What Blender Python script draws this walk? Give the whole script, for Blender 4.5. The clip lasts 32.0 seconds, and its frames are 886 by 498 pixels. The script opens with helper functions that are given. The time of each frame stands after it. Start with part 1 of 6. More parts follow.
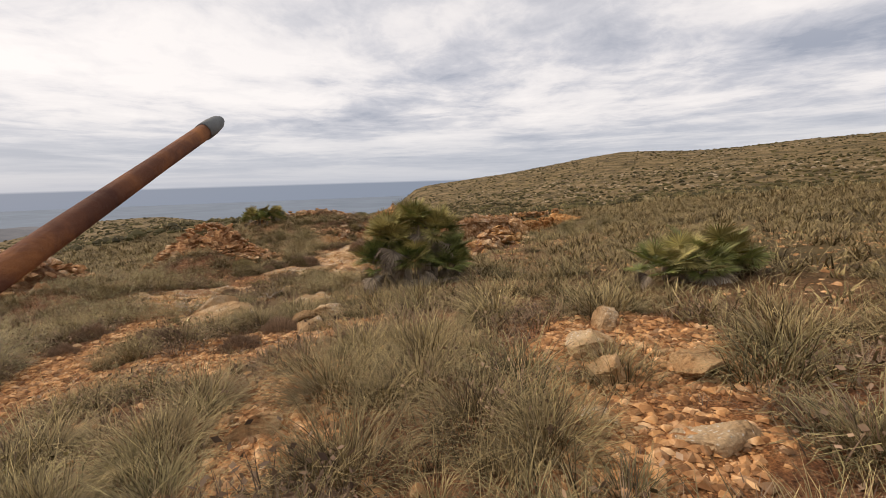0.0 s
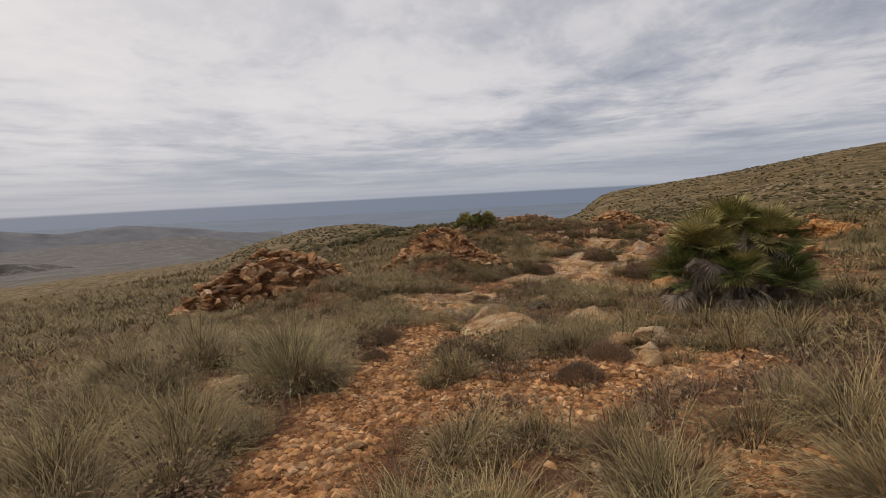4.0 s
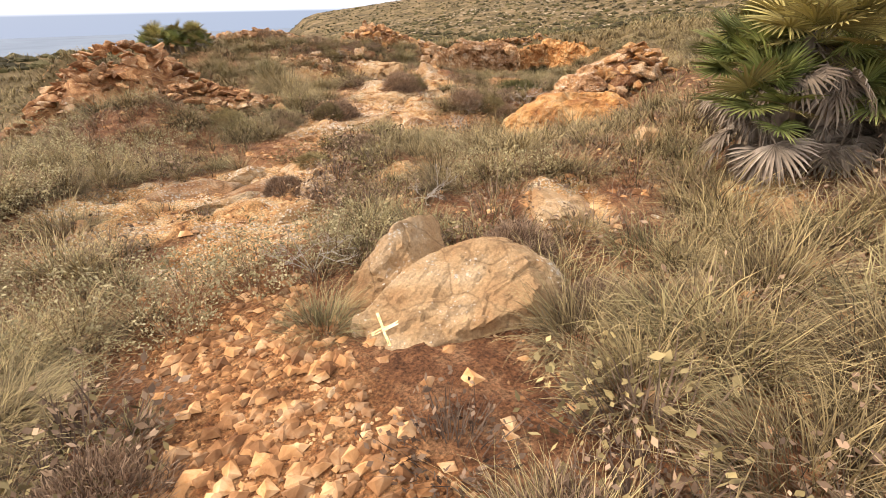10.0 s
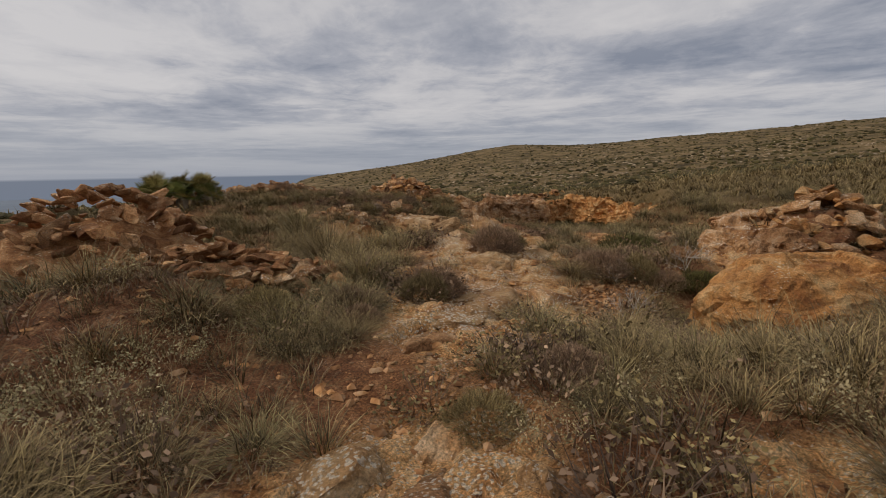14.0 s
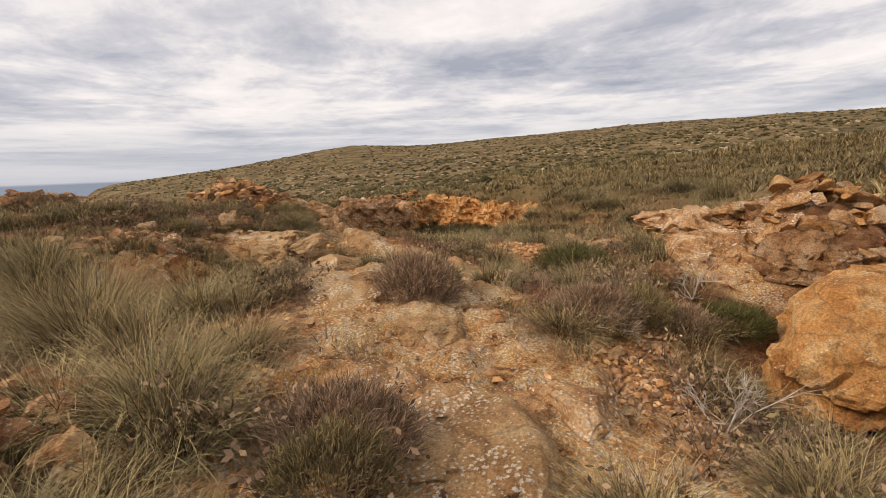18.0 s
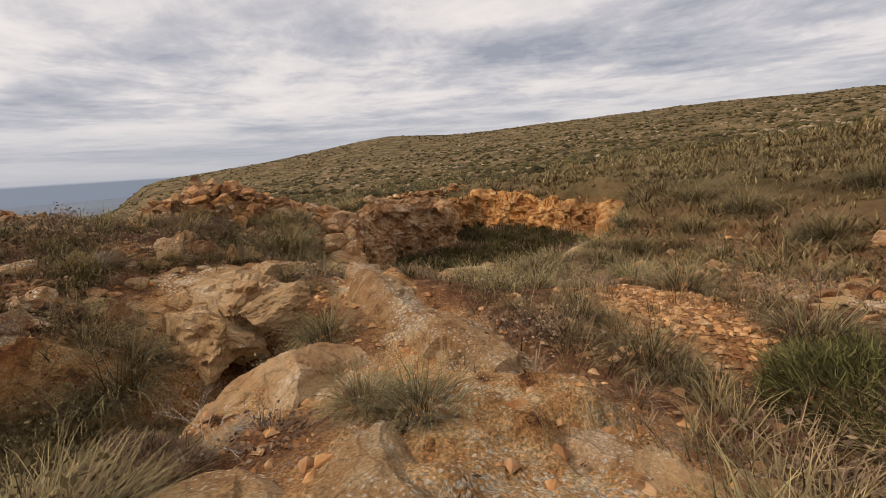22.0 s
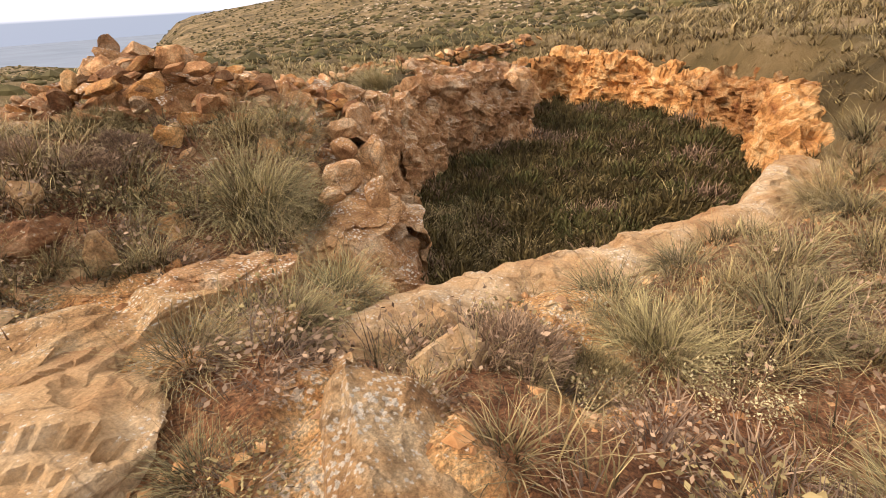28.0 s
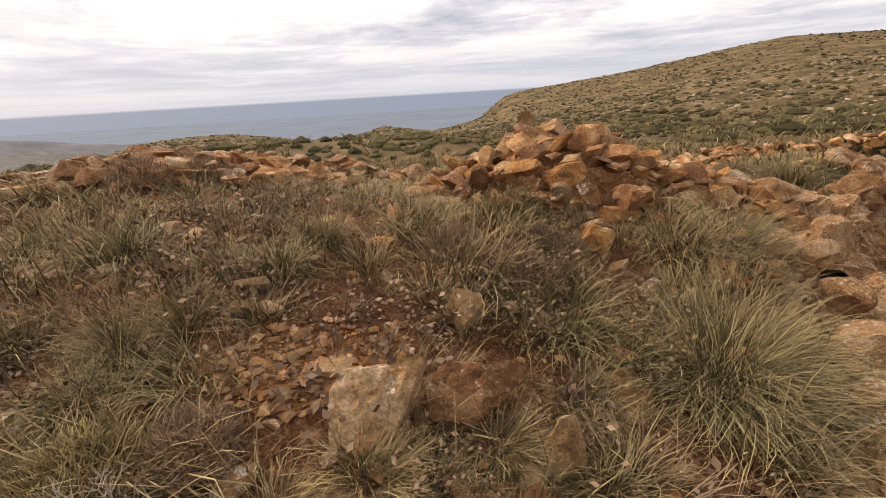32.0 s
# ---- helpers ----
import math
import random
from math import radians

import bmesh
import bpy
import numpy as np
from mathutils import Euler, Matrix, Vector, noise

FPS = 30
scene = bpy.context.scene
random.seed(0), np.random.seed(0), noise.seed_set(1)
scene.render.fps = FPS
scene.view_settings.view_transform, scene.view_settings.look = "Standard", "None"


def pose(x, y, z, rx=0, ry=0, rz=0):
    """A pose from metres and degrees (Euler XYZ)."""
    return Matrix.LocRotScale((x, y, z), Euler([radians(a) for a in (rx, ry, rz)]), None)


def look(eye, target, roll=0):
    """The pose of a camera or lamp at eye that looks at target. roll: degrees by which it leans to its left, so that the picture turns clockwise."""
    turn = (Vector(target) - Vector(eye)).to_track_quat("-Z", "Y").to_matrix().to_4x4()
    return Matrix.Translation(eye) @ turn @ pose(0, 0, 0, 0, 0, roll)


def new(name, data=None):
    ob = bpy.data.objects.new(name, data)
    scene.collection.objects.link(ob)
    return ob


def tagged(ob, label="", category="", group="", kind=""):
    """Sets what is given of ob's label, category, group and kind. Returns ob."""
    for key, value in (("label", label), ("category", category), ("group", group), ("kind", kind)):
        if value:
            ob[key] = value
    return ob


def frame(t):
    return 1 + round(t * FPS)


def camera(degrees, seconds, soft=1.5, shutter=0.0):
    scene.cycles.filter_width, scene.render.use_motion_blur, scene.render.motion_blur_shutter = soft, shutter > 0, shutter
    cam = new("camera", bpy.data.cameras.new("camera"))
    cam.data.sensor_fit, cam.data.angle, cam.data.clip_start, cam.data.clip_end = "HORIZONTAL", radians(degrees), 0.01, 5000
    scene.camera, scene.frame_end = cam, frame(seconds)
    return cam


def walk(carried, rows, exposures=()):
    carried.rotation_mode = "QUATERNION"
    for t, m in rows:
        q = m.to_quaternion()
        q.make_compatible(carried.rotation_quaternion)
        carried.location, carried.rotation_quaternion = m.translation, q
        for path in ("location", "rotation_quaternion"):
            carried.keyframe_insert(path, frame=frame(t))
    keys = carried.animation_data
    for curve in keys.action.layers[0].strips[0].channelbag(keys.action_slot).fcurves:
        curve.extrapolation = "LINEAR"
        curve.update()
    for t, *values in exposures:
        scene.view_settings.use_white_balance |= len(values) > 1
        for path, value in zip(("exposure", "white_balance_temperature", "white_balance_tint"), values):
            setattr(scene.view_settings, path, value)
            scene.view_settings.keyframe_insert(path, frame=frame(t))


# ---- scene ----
# ---- camera and walk ----
cam = camera(87.35, 32.0, soft=0.5)
PATH = [
    (0.0, pose(3.312, -2.832, 1.903, 81.57, 1.68, -18.03)),
    (0.5, pose(3.325, -2.820, 1.904, 82.03, 1.73, -15.45)),
    (1.0, pose(3.287, -2.788, 1.918, 81.99, 1.59, -9.10)),
    (1.5, pose(3.085, -2.652, 1.878, 82.74, 1.51, -3.41)),
    (2.0, pose(2.692, -2.426, 1.864, 82.77, 2.92, 1.66)),
    (2.5, pose(2.467, -1.976, 1.858, 83.02, 3.10, 2.77)),
    (3.0, pose(2.134, -1.660, 1.851, 83.16, 3.08, 3.32)),
    (3.5, pose(1.749, -1.363, 1.821, 83.46, 3.07, 3.61)),
    (5.5, pose(-0.001, 0.001, 1.550, 81.71, 1.22, -0.04)),
    (6.0, pose(-0.244, 0.386, 1.458, 79.83, 0.23, -3.21)),
    (6.5, pose(-0.388, 0.912, 1.427, 76.23, -0.32, -8.45)),
    (7.0, pose(-0.496, 1.369, 1.326, 75.81, -1.06, -10.24)),
    (7.5, pose(-0.447, 1.929, 1.280, 74.28, -0.83, -11.73)),
    (8.0, pose(-0.394, 2.618, 1.189, 72.48, -0.84, -13.13)),
    (8.5, pose(-0.211, 3.229, 1.128, 69.76, 0.07, -16.51)),
    (9.0, pose(-0.127, 3.918, 1.086, 66.21, 1.68, -22.70)),
    (9.5, pose(0.045, 4.593, 1.058, 64.54, 1.56, -28.48)),
    (10.0, pose(0.265, 5.281, 0.956, 62.43, 1.02, -30.98)),
    (10.5, pose(0.312, 6.040, 0.826, 63.25, 0.65, -30.49)),
    (11.0, pose(0.343, 6.759, 0.762, 63.43, 0.57, -29.09)),
    (11.5, pose(0.225, 7.399, 0.719, 64.33, 0.45, -28.06)),
    (12.0, pose(0.173, 7.981, 0.704, 67.95, 2.23, -26.68)),
    (12.5, pose(0.074, 8.506, 0.657, 74.02, 3.83, -25.15)),
    (13.0, pose(-0.002, 9.035, 0.629, 78.95, 2.96, -26.87)),
    (13.5, pose(0.156, 9.641, 0.607, 79.97, 2.72, -28.70)),
    (14.0, pose(0.329, 10.213, 0.482, 80.59, 1.10, -33.28)),
    (14.5, pose(0.675, 10.651, 0.412, 79.05, -0.35, -40.29)),
    (16.5, pose(1.289, 12.178, 0.417, 78.93, 0.97, -45.71)),
    (17.0, pose(1.578, 12.761, 0.356, 79.01, 1.53, -46.68)),
    (17.5, pose(1.811, 13.245, 0.361, 79.30, 1.74, -48.54)),
    (18.0, pose(2.112, 13.648, 0.375, 80.20, 2.23, -52.68)),
    (18.5, pose(2.490, 14.018, 0.426, 80.18, 2.98, -57.62)),
    (19.0, pose(2.885, 14.413, 0.385, 80.19, 2.85, -58.58)),
    (19.5, pose(3.423, 14.675, 0.285, 80.35, 2.68, -59.06)),
    (20.0, pose(4.013, 14.985, 0.324, 79.92, 2.84, -58.03)),
    (20.5, pose(4.515, 15.329, 0.298, 79.43, 3.23, -53.21)),
    (21.0, pose(4.985, 15.813, 0.375, 79.38, 3.57, -50.47)),
    (21.5, pose(5.225, 16.295, 0.427, 79.30, 3.77, -49.44)),
    (22.0, pose(5.513, 16.777, 0.436, 79.16, 3.57, -48.09)),
    (22.5, pose(5.734, 17.390, 0.528, 76.30, 2.63, -42.49)),
    (23.0, pose(5.776, 17.931, 0.613, 69.00, 0.35, -29.00)),
    (23.5, pose(5.836, 18.363, 0.654, 60.14, 1.28, -13.92)),
    (24.0, pose(5.828, 18.617, 0.693, 53.58, 4.59, -7.41)),
    (24.5, pose(6.118, 18.599, 0.633, 53.61, 3.35, -14.09)),
    (25.0, pose(6.373, 18.661, 0.555, 53.51, 3.46, -20.91)),
    (25.5, pose(6.680, 19.038, 0.300, 54.31, 3.80, -26.90)),
    (26.0, pose(7.106, 19.458, 0.288, 55.45, 4.05, -33.21)),
    (26.5, pose(7.588, 19.800, 0.310, 56.30, 4.48, -36.08)),
    (28.5, pose(8.947, 20.656, 0.712, 62.90, 2.84, -42.76)),
    (29.0, pose(9.069, 20.741, 0.703, 63.66, 2.86, -42.31)),
    (29.5, pose(9.090, 20.823, 0.675, 63.99, 2.51, -40.47)),
    (30.0, pose(9.043, 20.998, 0.647, 63.56, 2.07, -33.87)),
    (30.5, pose(8.925, 21.392, 0.641, 65.30, 2.80, -24.69)),
    (31.0, pose(8.800, 21.830, 0.696, 68.76, 3.55, -16.59)),
    (31.5, pose(8.521, 22.317, 0.664, 70.68, 3.63, -10.67)),
    (32.0, pose(8.051, 22.902, 0.724, 71.39, 3.20, -8.06)),
]
EXPOSURES = [(0.0, 0.16, 7100, 17), (1.0, 0.04, 7100, 17), (2.0, -0.10, 6800, 17), (3.0, -0.34, 6700, 16), (5.5, -0.11, 7100, 18), (7.0, 0.33, 7200, 18), (9.0, 0.88, 7100, 18), (11.0, 1.23, 6800, 18), (12.5, 0.98, 6900, 18), (13.0, 0.18, 7000, 18),
             (13.5, -0.44, 6800, 16), (14.5, -0.55, 6800, 16), (16.5, 0.22, 7200, 18), (20.0, 0.18, 7300, 18), (21.0, 0.00, 7200, 18), (22.0, -0.02, 7200, 18), (23.0, -0.07, 7400, 18), (23.5, 0.38, 7200, 18), (24.0, 1.03, 6700, 18), (25.0, 1.70, 6350, 18), (26.0, 1.40, 7070, 21), (26.5, 1.35, 7120, 21), (29.0, 0.90, 7370, 21), (31.0, 0.98, 7370, 20), (32.0, 0.48, 7320, 20)]
walk(cam, PATH, EXPOSURES)

# ---- world, sun ----
SUN_AZ, SUN_EL = radians(-48), radians(38)     # azimuth to the right of +y


def node(tree, kind, **values):
    n = tree.nodes.new(kind)
    for key, value in values.items():
        if key in n.inputs:
            n.inputs[key].default_value = value
    return n


def make_world():
    w = bpy.data.worlds.new("overcast_sky")
    scene.world = w
    w.use_nodes = True
    tree = w.node_tree
    tree.nodes.clear()
    link = tree.links.new
    out = tree.nodes.new("ShaderNodeOutputWorld")
    bg = node(tree, "ShaderNodeBackground", Strength=0.1)
    sky = tree.nodes.new("ShaderNodeTexSky")
    sky.sky_type, sky.sun_disc = "NISHITA", False
    sky.sun_elevation, sky.sun_rotation = SUN_EL, SUN_AZ
    coord = tree.nodes.new("ShaderNodeTexCoord")
    sep = tree.nodes.new("ShaderNodeSeparateXYZ")
    link(coord.outputs["Generated"], sep.inputs[0])

    def calc(op, a, b=None, clamp=False):
        n = tree.nodes.new("ShaderNodeMath")
        n.operation, n.use_clamp = op, clamp
        for i, v in enumerate((a, b)):
            if v is None:
                continue
            if isinstance(v, (int, float)):
                n.inputs[i].default_value = v
            else:
                link(v, n.inputs[i])
        return n.outputs[0]

    def ramp(value, stops):
        n = tree.nodes.new("ShaderNodeValToRGB")
        e = n.color_ramp.elements
        while len(e) < len(stops):
            e.new(0.5)
        for el, (p, c) in zip(e, stops):
            el.position, el.color = p, (*c, 1)
        link(value, n.inputs[0])
        return n.outputs[0]

    def mix(fac, a, b):
        n = tree.nodes.new("ShaderNodeMix")
        n.data_type = "RGBA"
        for sock, v in ((n.inputs["Factor"], fac), (n.inputs["A"], a), (n.inputs["B"], b)):
            if isinstance(v, (int, float)):
                sock.default_value = v
            elif isinstance(v, tuple):
                sock.default_value = (*v, 1)
            else:
                link(v, sock)
        return n.outputs["Result"]

    up = calc("MAXIMUM", sep.outputs["Z"], 0.0)
    # long level streaks: a layer far off, seen at a grazing angle and drawn out sideways
    den = calc("ADD", up, 0.13)
    bearing = calc("ARCTAN2", sep.outputs["X"], sep.outputs["Y"])
    depth = calc("DIVIDE", 1.0, den)

    def layer(wide, deep, shift, **values):
        comb = tree.nodes.new("ShaderNodeCombineXYZ")
        link(calc("MULTIPLY", bearing, wide), comb.inputs[0])
        link(calc("MULTIPLY", depth, deep), comb.inputs[1])
        comb.inputs[2].default_value = shift
        n = node(tree, "ShaderNodeTexNoise", **values)
        link(comb.outputs[0], n.inputs["Vector"])
        return n.outputs[0]
    big = layer(1.7, 0.8, 3.7, Scale=1.0, Detail=6.0, Roughness=0.55, Distortion=0.35)
    streak = layer(4.6, 1.75, 9.2, Scale=1.0, Detail=6.0, Roughness=0.6, Distortion=0.5)
    fine = layer(16.0, 5.0, 1.4, Scale=1.0, Detail=5.0, Roughness=0.62, Distortion=0.6)
    thick = calc("ADD", calc("ADD", calc("MULTIPLY", big, 0.56), calc("MULTIPLY", streak, 0.32)), calc("MULTIPLY", fine, 0.12))
    cloud = ramp(thick, [(0.40, (1.0, 1.0, 0.99)), (0.47, (0.86, 0.87, 0.885)), (0.53, (0.60, 0.635, 0.70)), (0.61, (0.36, 0.41, 0.50))])
    # brighter veil overhead and round the hidden sun
    sunward = tree.nodes.new("ShaderNodeVectorMath")
    sunward.operation = "DOT_PRODUCT"
    sunward.inputs[1].default_value = (math.sin(SUN_AZ) * math.cos(SUN_EL), math.cos(SUN_AZ) * math.cos(SUN_EL), math.sin(SUN_EL))
    link(coord.outputs["Generated"], sunward.inputs[0])
    glow = calc("POWER", calc("MAXIMUM", sunward.outputs["Value"], 0.0), 7.0)
    veil = calc("MULTIPLY", calc("SUBTRACT", up, 0.20), 3.2, True)
    cloud = mix(calc("MULTIPLY", veil, 0.75), cloud, (0.90, 0.905, 0.90))
    cloud = mix(calc("MULTIPLY", glow, 0.75, True), cloud, (1.25, 1.22, 1.16))
    low = calc("SUBTRACT", 1.0, calc("MULTIPLY", up, 8.0, True), True)
    cloud = mix(calc("MULTIPLY", low, 0.88), cloud, (0.50, 0.565, 0.655))
    cloud = mix(0.05, cloud, (0.5, 0.6, 0.75))
    below = calc("MULTIPLY", calc("ADD", calc("MULTIPLY", sep.outputs["Z"], -1.0), 0.0015), 260.0, True)
    cloud = mix(below, cloud, (0.25, 0.315, 0.415))
    scaled = tree.nodes.new("ShaderNodeVectorMath")
    scaled.operation = "SCALE"
    scaled.inputs["Scale"].default_value = 8.8
    cool = mix(1.0, cloud, (0.97, 1.0, 1.02))
    cool.node.blend_type = "MULTIPLY"
    link(cool, scaled.inputs[0])
    both = mix(0.94, sky.outputs[0], scaled.outputs[0])
    link(both, bg.inputs["Color"])
    link(bg.outputs[0], out.inputs[0])


make_world()
sun = new("sun", bpy.data.lights.new("sun", "SUN"))
sun.data.energy, sun.data.angle, sun.data.color = 2.2, radians(16), (1.0, 0.90, 0.76)
sun.matrix_world = look((math.sin(SUN_AZ) * math.cos(SUN_EL), math.cos(SUN_AZ) * math.cos(SUN_EL), math.sin(SUN_EL)), (0, 0, 0))


# ---- materials ----
def lichen_spots(tree, place, scale, cut):
    """Ragged round spots of a crust, small and sparse in some places, larger and merging in others: 0 to 1."""
    link = tree.links.new
    ragged = node(tree, "ShaderNodeTexNoise", Scale=scale * 1.5, Detail=4.0, Roughness=0.7)
    field = node(tree, "ShaderNodeTexNoise", Scale=1.7, Detail=4.0, Roughness=0.6)
    shift = tree.nodes.new("ShaderNodeVectorMath")
    shift.operation = "MULTIPLY_ADD"
    shift.inputs[1].default_value = (1.9 / scale,) * 3
    dots = node(tree, "ShaderNodeTexVoronoi", Scale=scale * 0.62)
    link(place, ragged.inputs["Vector"])
    link(place, field.inputs["Vector"])
    link(ragged.outputs["Color"], shift.inputs[0])
    link(place, shift.inputs[2])
    link(shift.outputs[0], dots.inputs["Vector"])
    size = tree.nodes.new("ShaderNodeMapRange")
    size.inputs["From Min"].default_value, size.inputs["From Max"].default_value = cut - 0.16, cut + 0.14
    size.inputs["To Min"].default_value, size.inputs["To Max"].default_value = 0.02, 0.50
    link(field.outputs[0], size.inputs["Value"])
    less = tree.nodes.new("ShaderNodeMath")
    less.operation = "SUBTRACT"
    link(size.outputs[0], less.inputs[0])
    link(dots.outputs["Distance"], less.inputs[1])
    edge = tree.nodes.new("ShaderNodeMapRange")
    edge.inputs["From Min"].default_value, edge.inputs["From Max"].default_value = 0.0, 0.07
    link(less.outputs[0], edge.inputs["Value"])
    return edge.outputs[0]


def stuff_material(name, colours, scale=3.0, rough=0.9, bump=0.3, bump_scale=30.0, speckle=None, spread=0.0, island=0.0, blade=None, speck_scale=14.0, speck_cut=0.58, stain=0.0, grain=0.0, crack=0.0):
    """colours: three stops of a noise ramp. speckle: a lichen colour. spread: brightness by object. island: by piece. blade: colour towards the tip (by the uv-free attribute 'along')."""
    m = bpy.data.materials.new(name)
    m.use_nodes = True
    tree = m.node_tree
    link = tree.links.new
    bsdf = tree.nodes["Principled BSDF"]
    bsdf.inputs["Roughness"].default_value = rough
    bsdf.inputs["Specular IOR Level"].default_value = 0.2
    geo = tree.nodes.new("ShaderNodeNewGeometry")
    n1 = node(tree, "ShaderNodeTexNoise", Scale=scale, Detail=6.0, Roughness=0.62, Distortion=0.3)
    link(geo.outputs["Position"], n1.inputs["Vector"])
    r = tree.nodes.new("ShaderNodeValToRGB")
    r.color_ramp.elements.new(0.5)
    for el, p, c in zip(r.color_ramp.elements, (0.32, 0.5, 0.68), colours):
        el.position, el.color = p, (*c, 1)
    link(n1.outputs[0], r.inputs[0])
    colour = r.outputs[0]

    def mixed(fac, a, b, kind="MIX"):
        n = tree.nodes.new("ShaderNodeMix")
        n.data_type, n.blend_type = "RGBA", kind
        for sock, v in ((n.inputs["Factor"], fac), (n.inputs["A"], a), (n.inputs["B"], b)):
            if isinstance(v, (int, float)):
                sock.default_value = v
            elif isinstance(v, tuple):
                sock.default_value = (*v, 1)
            else:
                link(v, sock)
        return n.outputs["Result"]

    def stretch(value, lo, hi):
        n = tree.nodes.new("ShaderNodeMapRange")
        n.inputs["To Min"].default_value, n.inputs["To Max"].default_value = lo, hi
        link(value, n.inputs["Value"])
        return n.outputs[0]
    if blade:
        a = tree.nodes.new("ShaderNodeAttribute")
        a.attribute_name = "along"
        # the power holds the root colour longer, painting in shade between the blades
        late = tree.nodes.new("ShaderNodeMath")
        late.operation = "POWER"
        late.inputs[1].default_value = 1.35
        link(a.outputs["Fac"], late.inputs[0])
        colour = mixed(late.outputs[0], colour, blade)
    if stain:
        n3 = node(tree, "ShaderNodeTexNoise", Scale=4.3, Detail=9.0, Roughness=0.75, Distortion=0.8)
        link(geo.outputs["Position"], n3.inputs["Vector"])
        s3 = tree.nodes.new("ShaderNodeMapRange")
        s3.inputs["From Min"].default_value, s3.inputs["From Max"].default_value = 0.52, 0.66
        s3.inputs["To Max"].default_value = stain
        link(n3.outputs[0], s3.inputs["Value"])
        colour = mixed(s3.outputs[0], colour, (0.10, 0.062, 0.036))
    if crack:
        warp = node(tree, "ShaderNodeTexNoise", Scale=2.2, Detail=2.0, Roughness=0.5)
        link(geo.outputs["Position"], warp.inputs["Vector"])
        add = tree.nodes.new("ShaderNodeVectorMath")
        add.operation = "MULTIPLY_ADD"
        add.inputs[1].default_value = (0.45, 0.45, 0.45)
        link(warp.outputs["Color"], add.inputs[0])
        link(geo.outputs["Position"], add.inputs[2])
        vor = node(tree, "ShaderNodeTexVoronoi", Scale=1.9)
        vor.feature = "DISTANCE_TO_EDGE"
        link(add.outputs[0], vor.inputs["Vector"])
        gap = tree.nodes.new("ShaderNodeMapRange")
        gap.inputs["From Min"].default_value, gap.inputs["From Max"].default_value = 0.0, 0.028
        gap.inputs["To Min"].default_value, gap.inputs["To Max"].default_value = crack, 0.0
        link(vor.outputs["Distance"], gap.inputs["Value"])
        colour = mixed(gap.outputs[0], colour, (0.07, 0.035, 0.018))
    if speckle:
        s = lichen_spots(tree, geo.outputs["Position"], speck_scale, speck_cut)
        up = tree.nodes.new("ShaderNodeSeparateXYZ")
        link(geo.outputs["Normal"], up.inputs[0])
        top = tree.nodes.new("ShaderNodeMapRange")
        top.inputs["From Min"].default_value, top.inputs["From Max"].default_value = 0.35, 0.8
        link(up.outputs["Z"], top.inputs["Value"])
        f = tree.nodes.new("ShaderNodeMath")
        f.operation = "MULTIPLY"
        link(s, f.inputs[0])
        link(top.outputs[0], f.inputs[1])
        colour = mixed(f.outputs[0], colour, speckle)
    if grain:
        n4 = node(tree, "ShaderNodeTexNoise", Scale=52.0, Detail=5.0, Roughness=0.7)
        link(geo.outputs["Position"], n4.inputs["Vector"])
        r4 = tree.nodes.new("ShaderNodeMapRange")
        r4.inputs["From Min"].default_value, r4.inputs["From Max"].default_value = 0.3, 0.7
        r4.inputs["To Min"].default_value, r4.inputs["To Max"].default_value = 1 - grain, 1 + grain
        link(n4.outputs[0], r4.inputs["Value"])
        h4 = tree.nodes.new("ShaderNodeHueSaturation")
        link(r4.outputs[0], h4.inputs["Value"])
        link(colour, h4.inputs["Color"])
        colour = h4.outputs[0]
    for amount, source in ((spread, "ob"), (island, "is")):
        if amount:
            value = tree.nodes.new("ShaderNodeObjectInfo").outputs["Random"] if source == "ob" else geo.outputs["Random Per Island"]
            hsv = tree.nodes.new("ShaderNodeHueSaturation")
            link(stretch(value, 1 - amount, 1 + amount), hsv.inputs["Value"])
            link(stretch(value, 0.5 - amount * 0.004, 0.5 + amount * 0.012), hsv.inputs["Hue"])
            link(colour, hsv.inputs["Color"])
            colour = hsv.outputs[0]
    link(colour, bsdf.inputs["Base Color"])
    if bump:
        n2 = node(tree, "ShaderNodeTexNoise", Scale=bump_scale, Detail=8.0, Roughness=0.68)
        link(geo.outputs["Position"], n2.inputs["Vector"])
        b = node(tree, "ShaderNodeBump", Strength=min(bump, 1.0), Distance=0.05 if bump < 0.75 else 0.12)
        link(n2.outputs[0], b.inputs["Height"])
        link(b.outputs[0], bsdf.inputs["Normal"])
    return m, tree, bsdf, colour


def material(*args, **kw):
    return stuff_material(*args, **kw)[0]


M_ROCK = material("ochre_limestone", [(0.25, 0.110, 0.048), (0.47, 0.255, 0.118), (0.64, 0.46, 0.29)], 2.6, 0.9, 1.0, 11.0, (0.66, 0.57, 0.46), spread=0.3, speck_scale=44.0, speck_cut=0.50, stain=0.45, grain=0.5, crack=0.45)
M_TAN = material("tan_limestone", [(0.34, 0.180, 0.080), (0.48, 0.305, 0.155), (0.59, 0.44, 0.275)], 1.7, 0.9, 0.8, 8.0, (0.64, 0.56, 0.45), spread=0.12, speck_scale=44.0, speck_cut=0.58, stain=0.35, grain=0.28, crack=0.4)
M_GREY = material("lichen_crusted_limestone", [(0.30, 0.150, 0.064), (0.48, 0.285, 0.132), (0.60, 0.43, 0.25)], 2.8, 0.92, 1.0, 11.0, (0.65, 0.56, 0.44), spread=0.12, speck_scale=46.0, speck_cut=0.47, stain=0.45, grain=0.45, crack=0.4)
